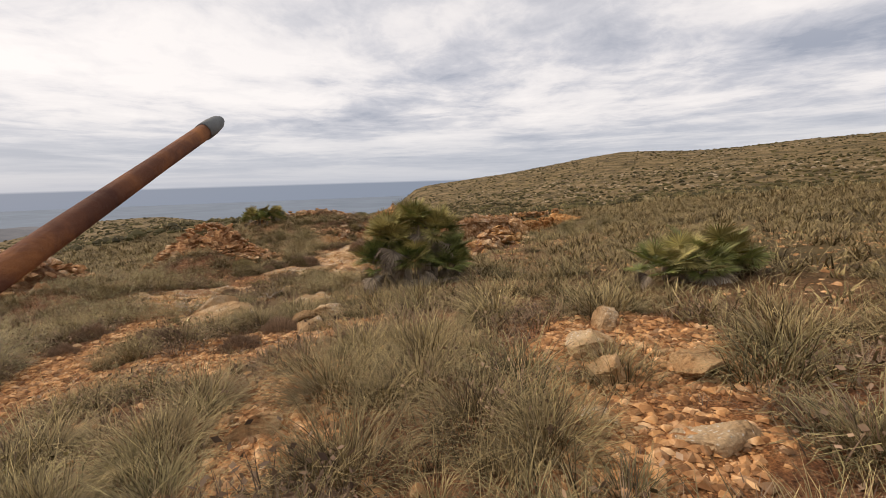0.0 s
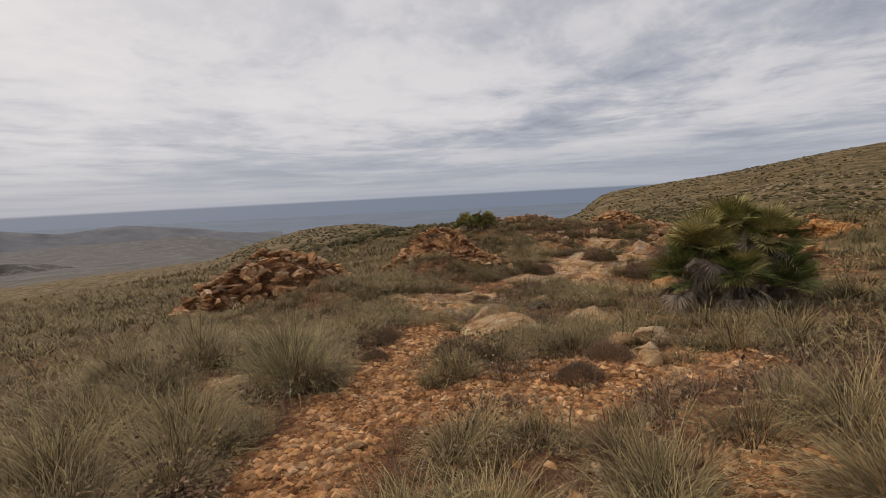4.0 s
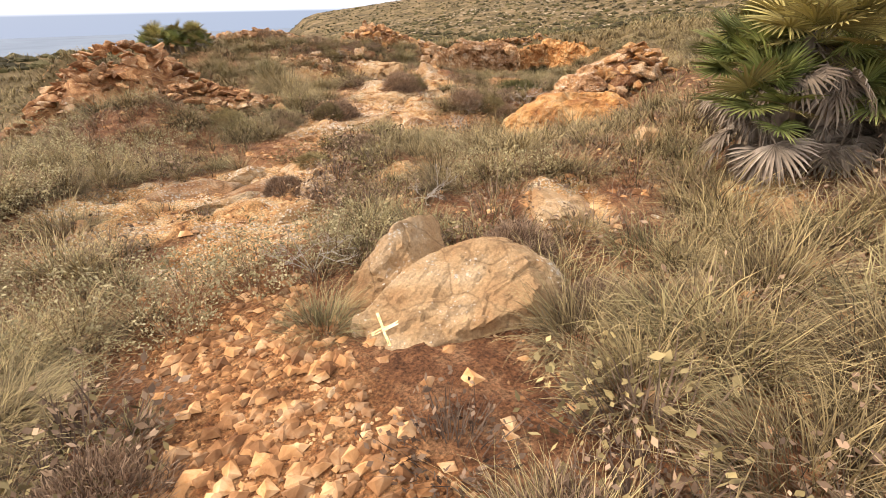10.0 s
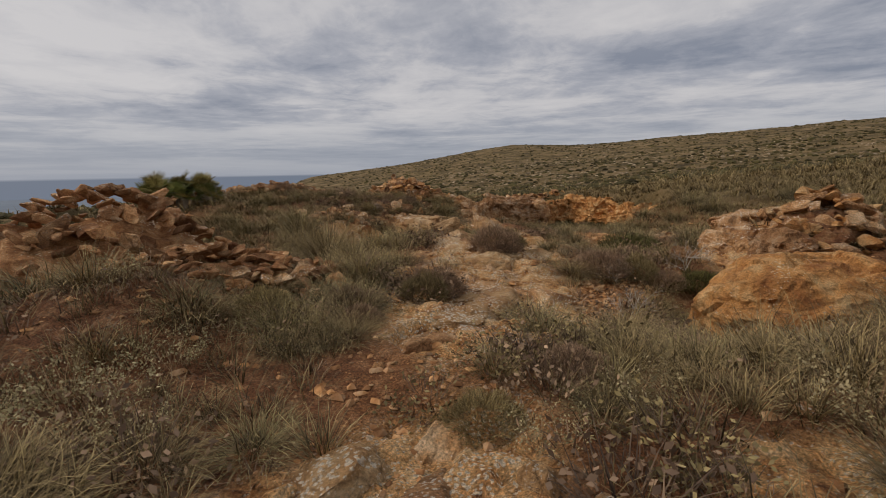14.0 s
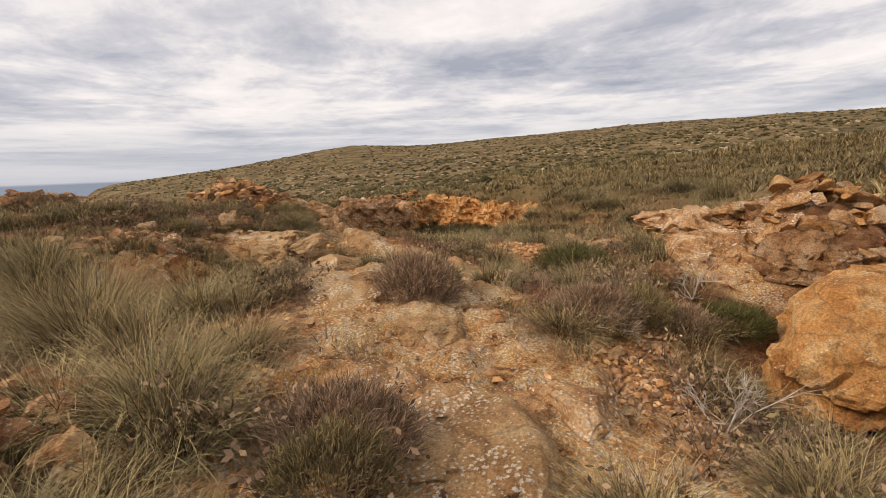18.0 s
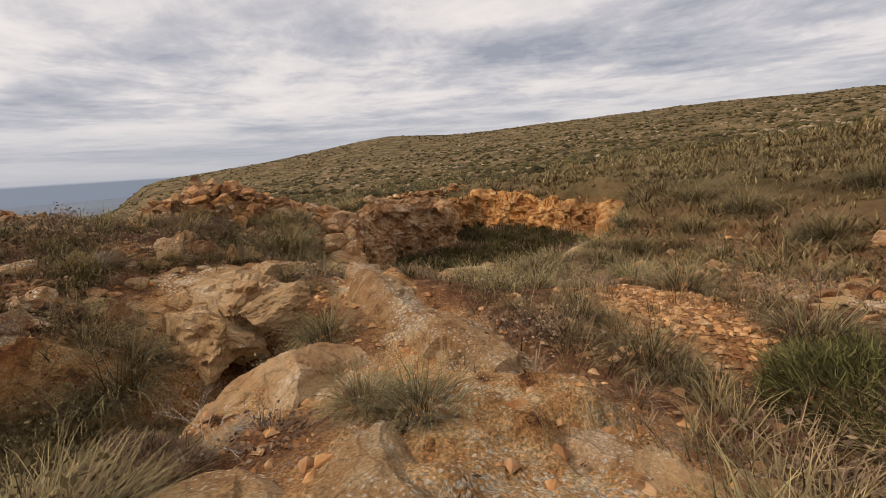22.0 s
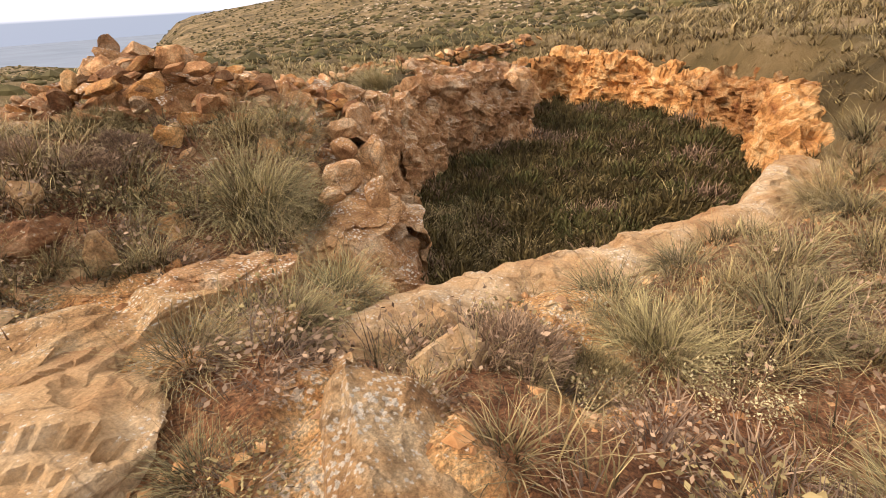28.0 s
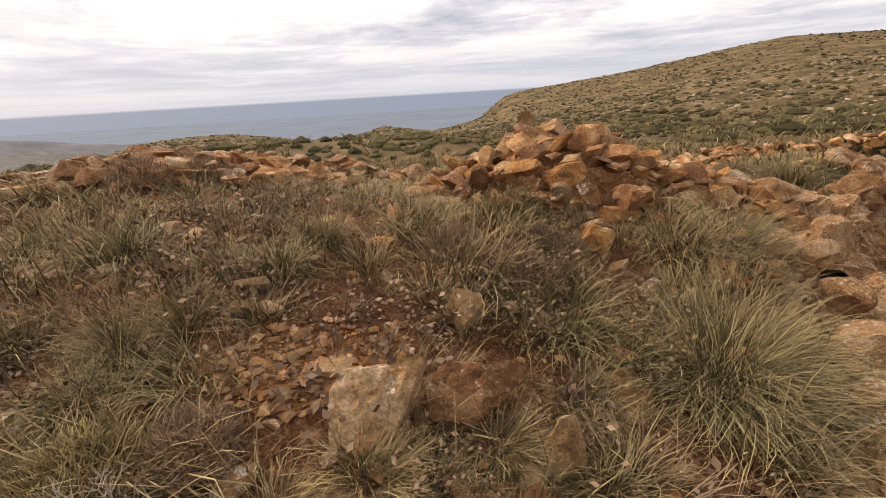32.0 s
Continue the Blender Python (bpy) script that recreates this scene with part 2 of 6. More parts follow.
M_ORANGE = material("orange_ochre_rock", [(0.27, 0.100, 0.034), (0.49, 0.235, 0.082), (0.63, 0.42, 0.21)], 2.2, 0.9, 1.0, 9.0, (0.64, 0.54, 0.40), spread=0.24, speck_scale=44.0, speck_cut=0.60, stain=0.5, grain=0.45, crack=0.4)
M_RUBBLE = material("red_brown_rubble", [(0.19, 0.076, 0.034), (0.38, 0.180, 0.080), (0.56, 0.34, 0.18)], 5.0, 0.92, 0.8, 14.0, (0.60, 0.49, 0.35), spread=0.5, speck_scale=36.0, speck_cut=0.56, stain=0.5, grain=0.4)
M_GRAVEL = material("ochre_gravel", [(0.23, 0.096, 0.038), (0.40, 0.20, 0.088), (0.56, 0.36, 0.205)], 6.0, 0.92, 0.3, 30.0, island=0.55)
# esparto root stops: dark thatch brown, with inner clump shade put into the colour
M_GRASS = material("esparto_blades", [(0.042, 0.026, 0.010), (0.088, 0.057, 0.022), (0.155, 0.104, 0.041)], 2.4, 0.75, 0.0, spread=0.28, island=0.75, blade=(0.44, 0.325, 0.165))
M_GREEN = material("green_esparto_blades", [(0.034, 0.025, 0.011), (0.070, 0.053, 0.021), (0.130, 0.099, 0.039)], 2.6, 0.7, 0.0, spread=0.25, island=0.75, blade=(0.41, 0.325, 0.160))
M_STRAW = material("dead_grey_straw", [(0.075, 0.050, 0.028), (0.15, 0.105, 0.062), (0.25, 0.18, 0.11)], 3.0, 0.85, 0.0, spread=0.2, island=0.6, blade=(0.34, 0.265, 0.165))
M_STEM = material("dark_twigs", [(0.075, 0.047, 0.032), (0.14, 0.092, 0.064), (0.23, 0.16, 0.115)], 6.0, 0.9, 0.0, spread=0.2, island=0.5)
M_DARK_GREEN = material("dark_green_foliage", [(0.030, 0.030, 0.010), (0.058, 0.056, 0.018), (0.105, 0.098, 0.034)], 5.0, 0.75, 0.0, spread=0.2, island=0.6, blade=(0.14, 0.125, 0.045))
M_DRY = material("dry_grey_stems", [(0.174, 0.100, 0.058), (0.255, 0.155, 0.090), (0.360, 0.235, 0.142)], 4.0, 0.9, 0.0, spread=0.2, island=0.35)
M_SCRUB = material("purple_brown_scrub", [(0.085, 0.047, 0.030), (0.165, 0.098, 0.063), (0.28, 0.182, 0.120)], 6.0, 0.9, 0.0, spread=0.3, island=0.6, blade=(0.36, 0.245, 0.165))
M_OLIVE = material("olive_scrub", [(0.078, 0.057, 0.025), (0.155, 0.115, 0.050), (0.29, 0.218, 0.105)], 6.0, 0.9, 0.0, spread=0.28, island=0.6, blade=(0.33, 0.25, 0.125))
M_PALE = material("pale_felted_leaves", [(0.25, 0.210, 0.105), (0.36, 0.300, 0.165), (0.48, 0.405, 0.245)], 5.0, 0.85, 0.0, spread=0.15, island=0.35)
M_PALM = material("palm_fan_green", [(0.095, 0.115, 0.032), (0.19, 0.205, 0.060), (0.31, 0.295, 0.105)], 2.5, 0.45, 0.0, spread=0.3, island=0.4)
M_PALM_TIP = material("palm_fan_olive", [(0.21, 0.18, 0.058), (0.35, 0.29, 0.105), (0.48, 0.40, 0.18)], 2.5, 0.55, 0.0, spread=0.3, island=0.35)
M_PALM_DEAD = material("dead_palm_fan", [(0.13, 0.098, 0.070), (0.25, 0.195, 0.145), (0.40, 0.33, 0.26)], 3.5, 0.9, 0.0, island=0.4)
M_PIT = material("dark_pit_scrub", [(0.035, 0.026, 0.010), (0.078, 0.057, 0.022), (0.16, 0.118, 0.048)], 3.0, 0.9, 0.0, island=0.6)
M_BUSH = material("dark_hill_bush", [(0.040, 0.034, 0.014), (0.068, 0.056, 0.022), (0.11, 0.088, 0.036)], 0.3, 0.95, 0.0, island=0.5)
M_PALE_STONE = material("pale_hill_stone", [(0.25, 0.18, 0.11), (0.34, 0.26, 0.17), (0.46, 0.37, 0.27)], 0.5, 0.95, 0.0, island=0.35)
# blue-grey of distant air mixed into the range's base colour
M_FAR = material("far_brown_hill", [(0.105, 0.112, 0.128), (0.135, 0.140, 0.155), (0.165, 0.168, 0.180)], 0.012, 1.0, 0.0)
M_RUST = material("rusted_steel", [(0.085, 0.035, 0.024), (0.15, 0.062, 0.036), (0.30, 0.12, 0.045)], 14.0, 0.85, 0.4, 60.0)
M_TIP = material("grey_pole_tip", [(0.10, 0.11, 0.115), (0.15, 0.16, 0.165), (0.20, 0.21, 0.21)], 20.0, 0.7, 0.3, 80.0)
M_CROSS = material("worn_pale_yellow_paint", [(0.60, 0.50, 0.16), (0.76, 0.66, 0.30), (0.84, 0.78, 0.52)], 12.0, 0.7, 0.2, 60.0)


# ---- shape of the land ----
def smooth(a, b, v):
    k = np.clip((v - a) / (b - a), 0, 1)
    return k * k * (3 - 2 * k)


def value_noise(x, y, seed=0):
    xi, yi = np.floor(x), np.floor(y)
    fx, fy = x - xi, y - yi
    fx, fy = fx * fx * (3 - 2 * fx), fy * fy * (3 - 2 * fy)

    def h(a, b):
        s = np.sin(a * 127.1 + b * 311.7 + seed * 74.7) * 43758.5453
        return s - np.floor(s)
    return (h(xi, yi) * (1 - fx) + h(xi + 1, yi) * fx) * (1 - fy) + (h(xi, yi + 1) * (1 - fx) + h(xi + 1, yi + 1) * fx) * fy


def fbm(x, y, seed=0, octaves=4):
    total, amp, f = 0.0, 0.5, 1.0
    for o in range(octaves):
        total = total + amp * (value_noise(x * f + o * 17.3, y * f - o * 9.1, seed + o) - 0.5)
        amp, f = amp * 0.5, f * 2.03
    return total


def cells(x, y, seed=0):
    """A random level for each cell of a broken pavement, about -0.5 to 0.5."""
    xi, yi = np.floor(x), np.floor(y)
    best, value = np.full(np.shape(x), 1e9), np.zeros(np.shape(x))
    for a in (-1, 0, 1):
        for b in (-1, 0, 1):
            u, v = xi + a, yi + b
            h = np.sin(u * 127.1 + v * 311.7 + seed * 7.3) * 43758.5453
            h = h - np.floor(h)
            g = np.sin(u * 269.5 + v * 183.3 + seed * 3.1) * 43758.5453
            g = g - np.floor(g)
            d = (u + h - x) ** 2 + (v + g - y) ** 2
            near = d < best
            best, value = np.where(near, d, best), np.where(near, (h * 7.1 + g * 3.7) % 1.0 - 0.5, value)
    return value


def lump(x, y, cx, cy, r, h):
    return h * np.exp(-((x - cx) ** 2 + (y - cy) ** 2) / r ** 2)


def oval(x, y, cx, cy, a, b, turn, rough=0.25, seed=3):
    """0 at the centre, 1 on the rim of a ragged oval whose long axis a points turn degrees from +x."""
    c, s = math.cos(radians(turn)), math.sin(radians(turn))
    u, v = (x - cx) * c + (y - cy) * s, -(x - cx) * s + (y - cy) * c
    return np.sqrt((u / a) ** 2 + (v / b) ** 2) + rough * fbm(x * 0.9, y * 0.9, seed)


# corners of the quarry pit's rim, clockwise from the end of the rock spine: (x, y, height of the rim)
PIT = [(10.45, 23.1, -1.5), (11.1, 24.4, -1.8), (11.95, 25.4, -1.5), (12.6, 26.8, -1.15), (14.2, 28.2, -1.1), (15.9, 29.4, -1.05), (19.6, 29.4, -1.35), (21.2, 31.6, -1.6), (24.0, 31.4, -1.4),
       (24.9, 28.9, -1.45), (24.0, 26.6, -1.9), (22.4, 23.9, -1.45), (18.6, 22.3, -2.1), (15.6, 21.9, -2.0), (14.2, 22.5, -1.98), (12.75, 22.5, -1.75), (11.64, 23.0, -1.68)]


def quarry(x, y):
    """1 on the rim of the pit, less inside it, more outside (a step of 0.1 is 0.24 m)."""
    x, y = np.asarray(x, float), np.asarray(y, float)
    far, inside = np.full(np.shape(x), 1e9), np.zeros(np.shape(x), bool)
    for (ax, ay, _), (bx, by, _) in zip(PIT, PIT[1:] + PIT[:1]):
        k = np.clip(((x - ax) * (bx - ax) + (y - ay) * (by - ay)) / ((bx - ax) ** 2 + (by - ay) ** 2), 0, 1)
        far = np.minimum(far, np.hypot(x - ax - k * (bx - ax), y - ay - k * (by - ay)))
        if by != ay:
            inside = inside ^ (((ay > y) != (by > y)) & (x < ax + (bx - ax) * (y - ay) / (by - ay)))
    return 1 + np.where(inside, -far, far) / 2.4 + 0.12 * fbm(x * 0.9, y * 0.9, 3)


def rim_height(x, y):
    total, weight = 0.0, 0.0
    for ax, ay, az in PIT:
        w = 1 / (0.3 + (x - ax) ** 2 + (y - ay) ** 2) ** 2
        total, weight = total + w * az, weight + w
    return total / weight


def hollow(x, y):
    return oval(x, y, 5.4, 21.25, 1.85, 1.50, -12, 0.22, 4)


def pits(x, y):
    """The old diggings beside the trail: a small pit and a hollow under the boulder."""
    small = -0.60 * (1 - smooth(0.78, 1.0, hollow(x, y)))
    trough = -0.60 * (1 - smooth(0.55, 1.05, oval(x, y, 7.45, 21.5, 1.25, 0.5, 14, 0.15, 6)))
    return small + trough


def local_height(x, y):
    u, v = x / 10, y / 10
    z = -0.096 +0.599 * u -0.880 * v -0.063 * u * v +0.041 * u * u +0.052 * v * v
    z = z + lump(x, y, 4.0, 30.0, 6.0, 1.88)
    z = z + lump(x, y, 6.6, 13.2, 2.2, -0.87)
    z = z + lump(x, y, 14.0, 17.9, 3.5, -0.78)
    z = z + lump(x, y, 22.7, 31.6, 3.5, -1.39)
    z = z + lump(x, y, -12.0, 25.0, 1.5, -1.07)
    z = z + lump(x, y, -2.0, 28.0, 1.5, 1.31)
    z = z + lump(x, y, 3.4, 8.4, 3.5, -0.27)
    z = z + lump(x, y, 16.6, 31.1, 2.2, 0.71)
    z = z + lump(x, y, 0.0, 35.0, 1.5, 1.24)
    z = z + lump(x, y, -0.1, 16.6, 1.5, 0.82)
    z = z + lump(x, y, 12.0, 38.0, 1.5, 0.88)
    z = z + lump(x, y, 10.5, 27.7, 2.2, 0.47)
    z = z + lump(x, y, 4.6, 18.2, 2.2, 0.29)
    z = z + lump(x, y, -8.0, -2.0, 3.5, 0.73)
    z = z + lump(x, y, 9.3, 16.7, 1.5, -0.42)
    z = z + lump(x, y, 24.4, 27.7, 1.5, -0.67)
    z = z + lump(x, y, 32.0, 32.0, 1.5, -0.74)
    z = z + lump(x, y, -2.8, 13.3, 2.2, 0.50)
    z = z + lump(x, y, -3.0, 5.3, 1.5, 0.35)
    z = z + lump(x, y, 14.7, 20.7, 2.2, -0.42)
    z = z + lump(x, y, 7.1, 26.1, 2.2, 0.38)
    z = z + lump(x, y, 4.6, 23.1, 1.5, 0.35)
    z = z + lump(x, y, 13.3, 23.8, 1.5, 0.51)
    z = z + lump(x, y, 9.4, 21.5, 1.5, 0.24)
    z = z + lump(x, y, 7.2, 22.0, 1.5, -0.48)
    z = z + lump(x, y, 11.5, 21.7, 1.5, -0.48)
    z = z + lump(x, y, 10.3, 24.6, 1.5, -0.28)
    z = z + lump(x, y, 14.0, 25.9, 1.5, -0.46)
    z = z + lump(x, y, 8.3, 13.0, 1.5, -0.41)
    z = z + lump(x, y, 1.3, 12.2, 2.2, -0.15)
    z = z + pits(x, y)
    q = quarry(x, y)
    k = 1 - smooth(1.05, 1.5, q)
    z = z * (1 - k) + (rim_height(x, y) - 0.12) * k
    k = 1 - smooth(1.0, 1.12, q)
    return z * (1 - k) + (-3.2 + 0.35 * smooth(15.0, 11.5, x)) * k


def patch(x, y, cx, cy, a, b, turn, seed=8):
    return 1 - smooth(0.75, 1.1, oval(x, y, cx, cy, a, b, turn, 0.7, seed))


def bedrock(x, y):
    """How much of the ground is bare rock, 0 to 1."""
    m = patch(x, y, 0.9, 12.0, 1.8, 1.0, 25)
    for cx, cy, a, b, turn in ((4.4, 15.4, 3.3, 1.45, 46), (6.5, 17.4, 2.2, 1.4, 52), (8.3, 19.3, 1.9, 0.8, 62), (3.6, 8.5, 0.9, 0.5, 60), (10.6, 14.6, 2.4, 1.2, 38),
                               (0.7, 9.7, 1.1, 0.6, 20), (0.5, 10.9, 1.7, 0.75, 15), (-0.4, 12.0, 1.1, 0.5, 30), (4.6, 13.9, 1.2, 0.6, 30), (8.4, 23.7, 1.7, 0.7, 24), (10.8, 24.5, 1.0, 0.7, 50), (11.9, 22.6, 2.2, 0.5, 38),
                               (7.2, 20.2, 1.0, 1.0, 0), (9.2, 21.6, 1.2, 0.6, 70), (4.9, 7.3, 0.9, 0.4, 30), (-1.7, 4.5, 0.5, 0.25, 10), (3.0, 10.9, 0.6, 0.4, 0)):
        m = np.maximum(m, patch(x, y, cx, cy, a, b, turn))
    q = quarry(x, y)
    m = np.maximum(m, smooth(0.8, 0.9, q) * (1 - smooth(1.15, 1.3, q)))
    q = hollow(x, y)
    return np.maximum(m, 0.8 * smooth(0.62, 0.75, q) * (1 - smooth(1.1, 1.3, q)))


def gravelly(x, y):
    m = (1 - smooth(0.28, 0.75, trail_distance(x, y) + 0.5 * fbm(x * 1.6, y * 1.6, 31))) * (1 - 0.7 * smooth(7.6, 9.0, y))
    for cx, cy, a, b, turn in ((2.9, 4.3, 2.0, 0.9, 8), (1.9, 3.5, 0.9, 0.7, 20), (0.9, 3.6, 0.5, 0.5, 0), (3.3, 1.4, 0.5, 1.6, 0), (6.1, 0.6, 1.6, 1.1, 60), (2.9, 0.6, 0.45, 1.2, 0), (5.4, -0.8, 0.8, 0.6, 0), (2.1, 4.8, 0.9, 0.4, 20), (6.2, 14.4, 1.7, 0.7, 30), (10.7, 18.3, 1.4, 0.8, 30), (7.6, 25.2, 0.6, 0.3, 20), (9.0, 26.4, 0.5, 0.3, 30), (5.3, 24.0, 0.8, 0.4, 0)):
        m = np.maximum(m, patch(x, y, cx, cy, a, b, turn, 9))
    return m


AZ = [-180, -90, -60, -40, -30, -22, -15, -10, -4, 1.5, 7, 12.5, 15.6, 24, 31, 40, 50, 60, 73, 90, 120, 180]
Z_30 = [1, -2.5, -3.2, -3.0, -2.2, -1.4, -1.2, -1, -1, -1, -1.3, -1.4, -1.5, -1.7, -1.8, -1.6, -1.2, -0.6, 0, 0.5, 1, 1]
Z_60 = [1, -8, -9.5, -8.6, -6.2, -4, -3.6, -4, -4, -3.8, -4, -4, -4, -3.5, -3, -2.4, -1.4, -0.4, 0.5, 1.2, 1.5, 1]
Z_120 = [2, -18, -21, -19, -11.5, -8.2, -7.3, -9, -10, -8, -9.5, -8, -7, -3.5, -1.5, 1.5, 2.4, 4, 6, 7, 5, 2]
Z_220 = [3, -34, -38, -33, -18, -10.5, -9.7, -13, -18, -11.5, -15.5, -11, -1.2, 2.9, 6.4, 12.2, 10.9, 13.0, 15.2, 15.2, 11, 3]
Z_330 = [3, -40, -42, -38, -36, -30, -28, -32, -36, -34, -36, -34, -24, -4, 5, 13, 11, 14, 17, 18, 12, 3]
Z_700 = [0, -70, -75, -75, -75, -75, -75, -75, -75, -75, -75, -75, -70, -40, -15, 0, 0, 4, 10, 12, 6, 0]
SEA = -150.0


def far_height(x, y):
    dx, dy = x - 5.0, y - 14.0
    r, az = np.hypot(dx, dy), np.degrees(np.arctan2(dx, dy))
    rings = [np.interp(az, AZ, z) for z in (Z_30, Z_60, Z_120, Z_220, Z_330, Z_700)]
    stops = [30, 60, 120, 220, 330, 700]
    z = rings[0]
    for (r0, r1, z1) in zip(stops, stops[1:], rings[1:]):
        k = smooth(r0, r1, r)
        z = z * (1 - k) + z1 * k
    valley = smooth(-24, -32, az)
    z = z - 95 * smooth(650, 1500, r) * (1 - 0.65 * valley * (1 - smooth(2350, 2900, r)))
    return z + fbm(x * 0.03, y * 0.03, 11) * 2.2 * smooth(40, 200, r) + fbm(x * 0.25, y * 0.25, 12) * 0.7 * smooth(30, 60, r)


def height(x, y, fine=True):
    x, y = np.asarray(x, float), np.asarray(y, float)
    near = local_height(x, y)
    if fine:
        near = near + fbm(x * 0.8, y * 0.8, 5) * 0.16 + fbm(x * 3.5, y * 3.5, 6) * 0.10
        crag = bedrock(x, y)
        near = near + crag * (np.abs(fbm(x * 1.5, y * 1.5, 21)) * -0.25 + cells(x * 1.6 + fbm(x, y, 24), y * 1.6 + fbm(x, y, 25), 22) * 0.17 + cells(x * 4.1, y * 4.1, 26) * 0.07 + fbm(x * 7, y * 7, 23) * 0.08)
    r = np.hypot(x - 10.0, y - 18.0)
    k = smooth(22, 36, r)
    return near * (1 - k) + far_height(x, y) * k


SHEET = {}


def surface(x, y):
    """The height of the ground sheet, read between its own corners."""
    xs, ys, gz = SHEET["x"], SHEET["y"], SHEET["z"]
    x, y = np.asarray(x, float), np.asarray(y, float)
    i = np.clip(np.searchsorted(xs, x) - 1, 0, len(xs) - 2)
    j = np.clip(np.searchsorted(ys, y) - 1, 0, len(ys) - 2)
    u, v = (x - xs[i]) / (xs[i + 1] - xs[i]), (y - ys[j]) / (ys[j + 1] - ys[j])
    return (gz[j, i] * (1 - u) + gz[j, i + 1] * u) * (1 - v) + (gz[j + 1, i] * (1 - u) + gz[j + 1, i + 1] * u) * v


def z_at(x, y):
    return float(surface(x, y))


TRAIL = [(3.6, -3.2), (2.2, -1.6), (0.0, 0.1), (-0.25, 2.0), (0.05, 4.0), (0.25, 5.6), (0.35, 7.2), (0.3, 9.0), (0.7, 10.6), (1.4, 12.2), (2.3, 13.7), (4.0, 14.9), (5.2, 16.2), (5.8, 17.8), (6.5, 18.8), (7.6, 19.8), (9.0, 20.8), (8.8, 21.9), (8.0, 23.0)]


def trail_distance(x, y):
    d = np.full(np.shape(x), 1e9)
    for (ax, ay), (bx, by) in zip(TRAIL, TRAIL[1:]):
        k = np.clip(((x - ax) * (bx - ax) + (y - ay) * (by - ay)) / ((bx - ax) ** 2 + (by - ay) ** 2), 0, 1)
        d = np.minimum(d, np.hypot(x - ax - k * (bx - ax), y - ay - k * (by - ay)))
    return d


def mesh_object(name, verts, faces, mat, parent=None, smoothed=False, along=None):
    me = bpy.data.meshes.new(name)
    me.from_pydata(verts if isinstance(verts, list) else verts.tolist(), [], faces if isinstance(faces, list) else faces.tolist())
    if smoothed:
        me.polygons.foreach_set("use_smooth", [True] * len(me.polygons))
    if along is not None:
        a = me.attributes.new("along", "FLOAT", "POINT")
        a.data.foreach_set("value", np.asarray(along, dtype=np.float32))
    me.materials.append(mat)
    ob = new(name, me)
    if parent:
        ob.parent = parent
    return ob


def part(name, bm, mat, parent, label=""):
    me = bpy.data.meshes.new(name)
    bm.to_mesh(me)
    bm.free()
    me.materials.append(mat)
    ob = new(name, me)
    ob.parent = parent
    return tagged(ob, label) if label else ob


# ---- ground: one sheet to the horizon ----
def spaced(lo, hi, step, far):
    inner = np.arange(lo, hi + step / 2, step)
    grow, d, s = [], 0.0, step
    while d < far:
        s *= 1.16
        d += s
        grow.append(d)
    grow = np.array(grow)
    return np.concatenate([lo - grow[::-1], inner, hi + grow])


def make_ground():
    xs, ys = spaced(-7.0, 25.0, 0.09, 4300.0), spaced(-4.5, 34.0, 0.09, 4300.0)
    gx, gy = np.meshgrid(xs, ys)
    gz = height(gx, gy)
    SHEET.update(x=xs, y=ys, z=gz)
    nx, ny = len(xs), len(ys)
    verts = np.stack([gx, gy, gz], -1).reshape(-1, 3)
    i = (np.arange(ny - 1)[:, None] * nx + np.arange(nx - 1)).reshape(-1)
    faces = np.stack([i, i + 1, i + nx + 1, i + nx], 1)
    me = bpy.data.meshes.new("ground")
    me.vertices.add(len(verts))
    me.vertices.foreach_set("co", verts.reshape(-1))
    me.loops.add(faces.size)
    me.loops.foreach_set("vertex_index", faces.reshape(-1).astype(np.int32))
    me.polygons.add(len(faces))
    me.polygons.foreach_set("loop_start", (np.arange(len(faces)) * 4).astype(np.int32))
    me.polygons.foreach_set("use_smooth", np.ones(len(faces), dtype=bool))
    me.update()
    me.validate()
    rock = bedrock(gx, gy).reshape(-1)
    bare = np.clip(gravelly(gx, gy), 0, 1).reshape(-1)
    far = smooth(4.5, 11.0, trail_distance(gx, gy)).reshape(-1)
    # the last weight grows with distance and paints air haze into the colour
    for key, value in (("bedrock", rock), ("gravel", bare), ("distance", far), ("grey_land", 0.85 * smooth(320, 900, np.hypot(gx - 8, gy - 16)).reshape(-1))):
        a = me.attributes.new(key, "FLOAT", "POINT")
        a.data.foreach_set("value", value.astype(np.float32))
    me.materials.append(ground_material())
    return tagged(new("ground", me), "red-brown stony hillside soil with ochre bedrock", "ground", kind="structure")


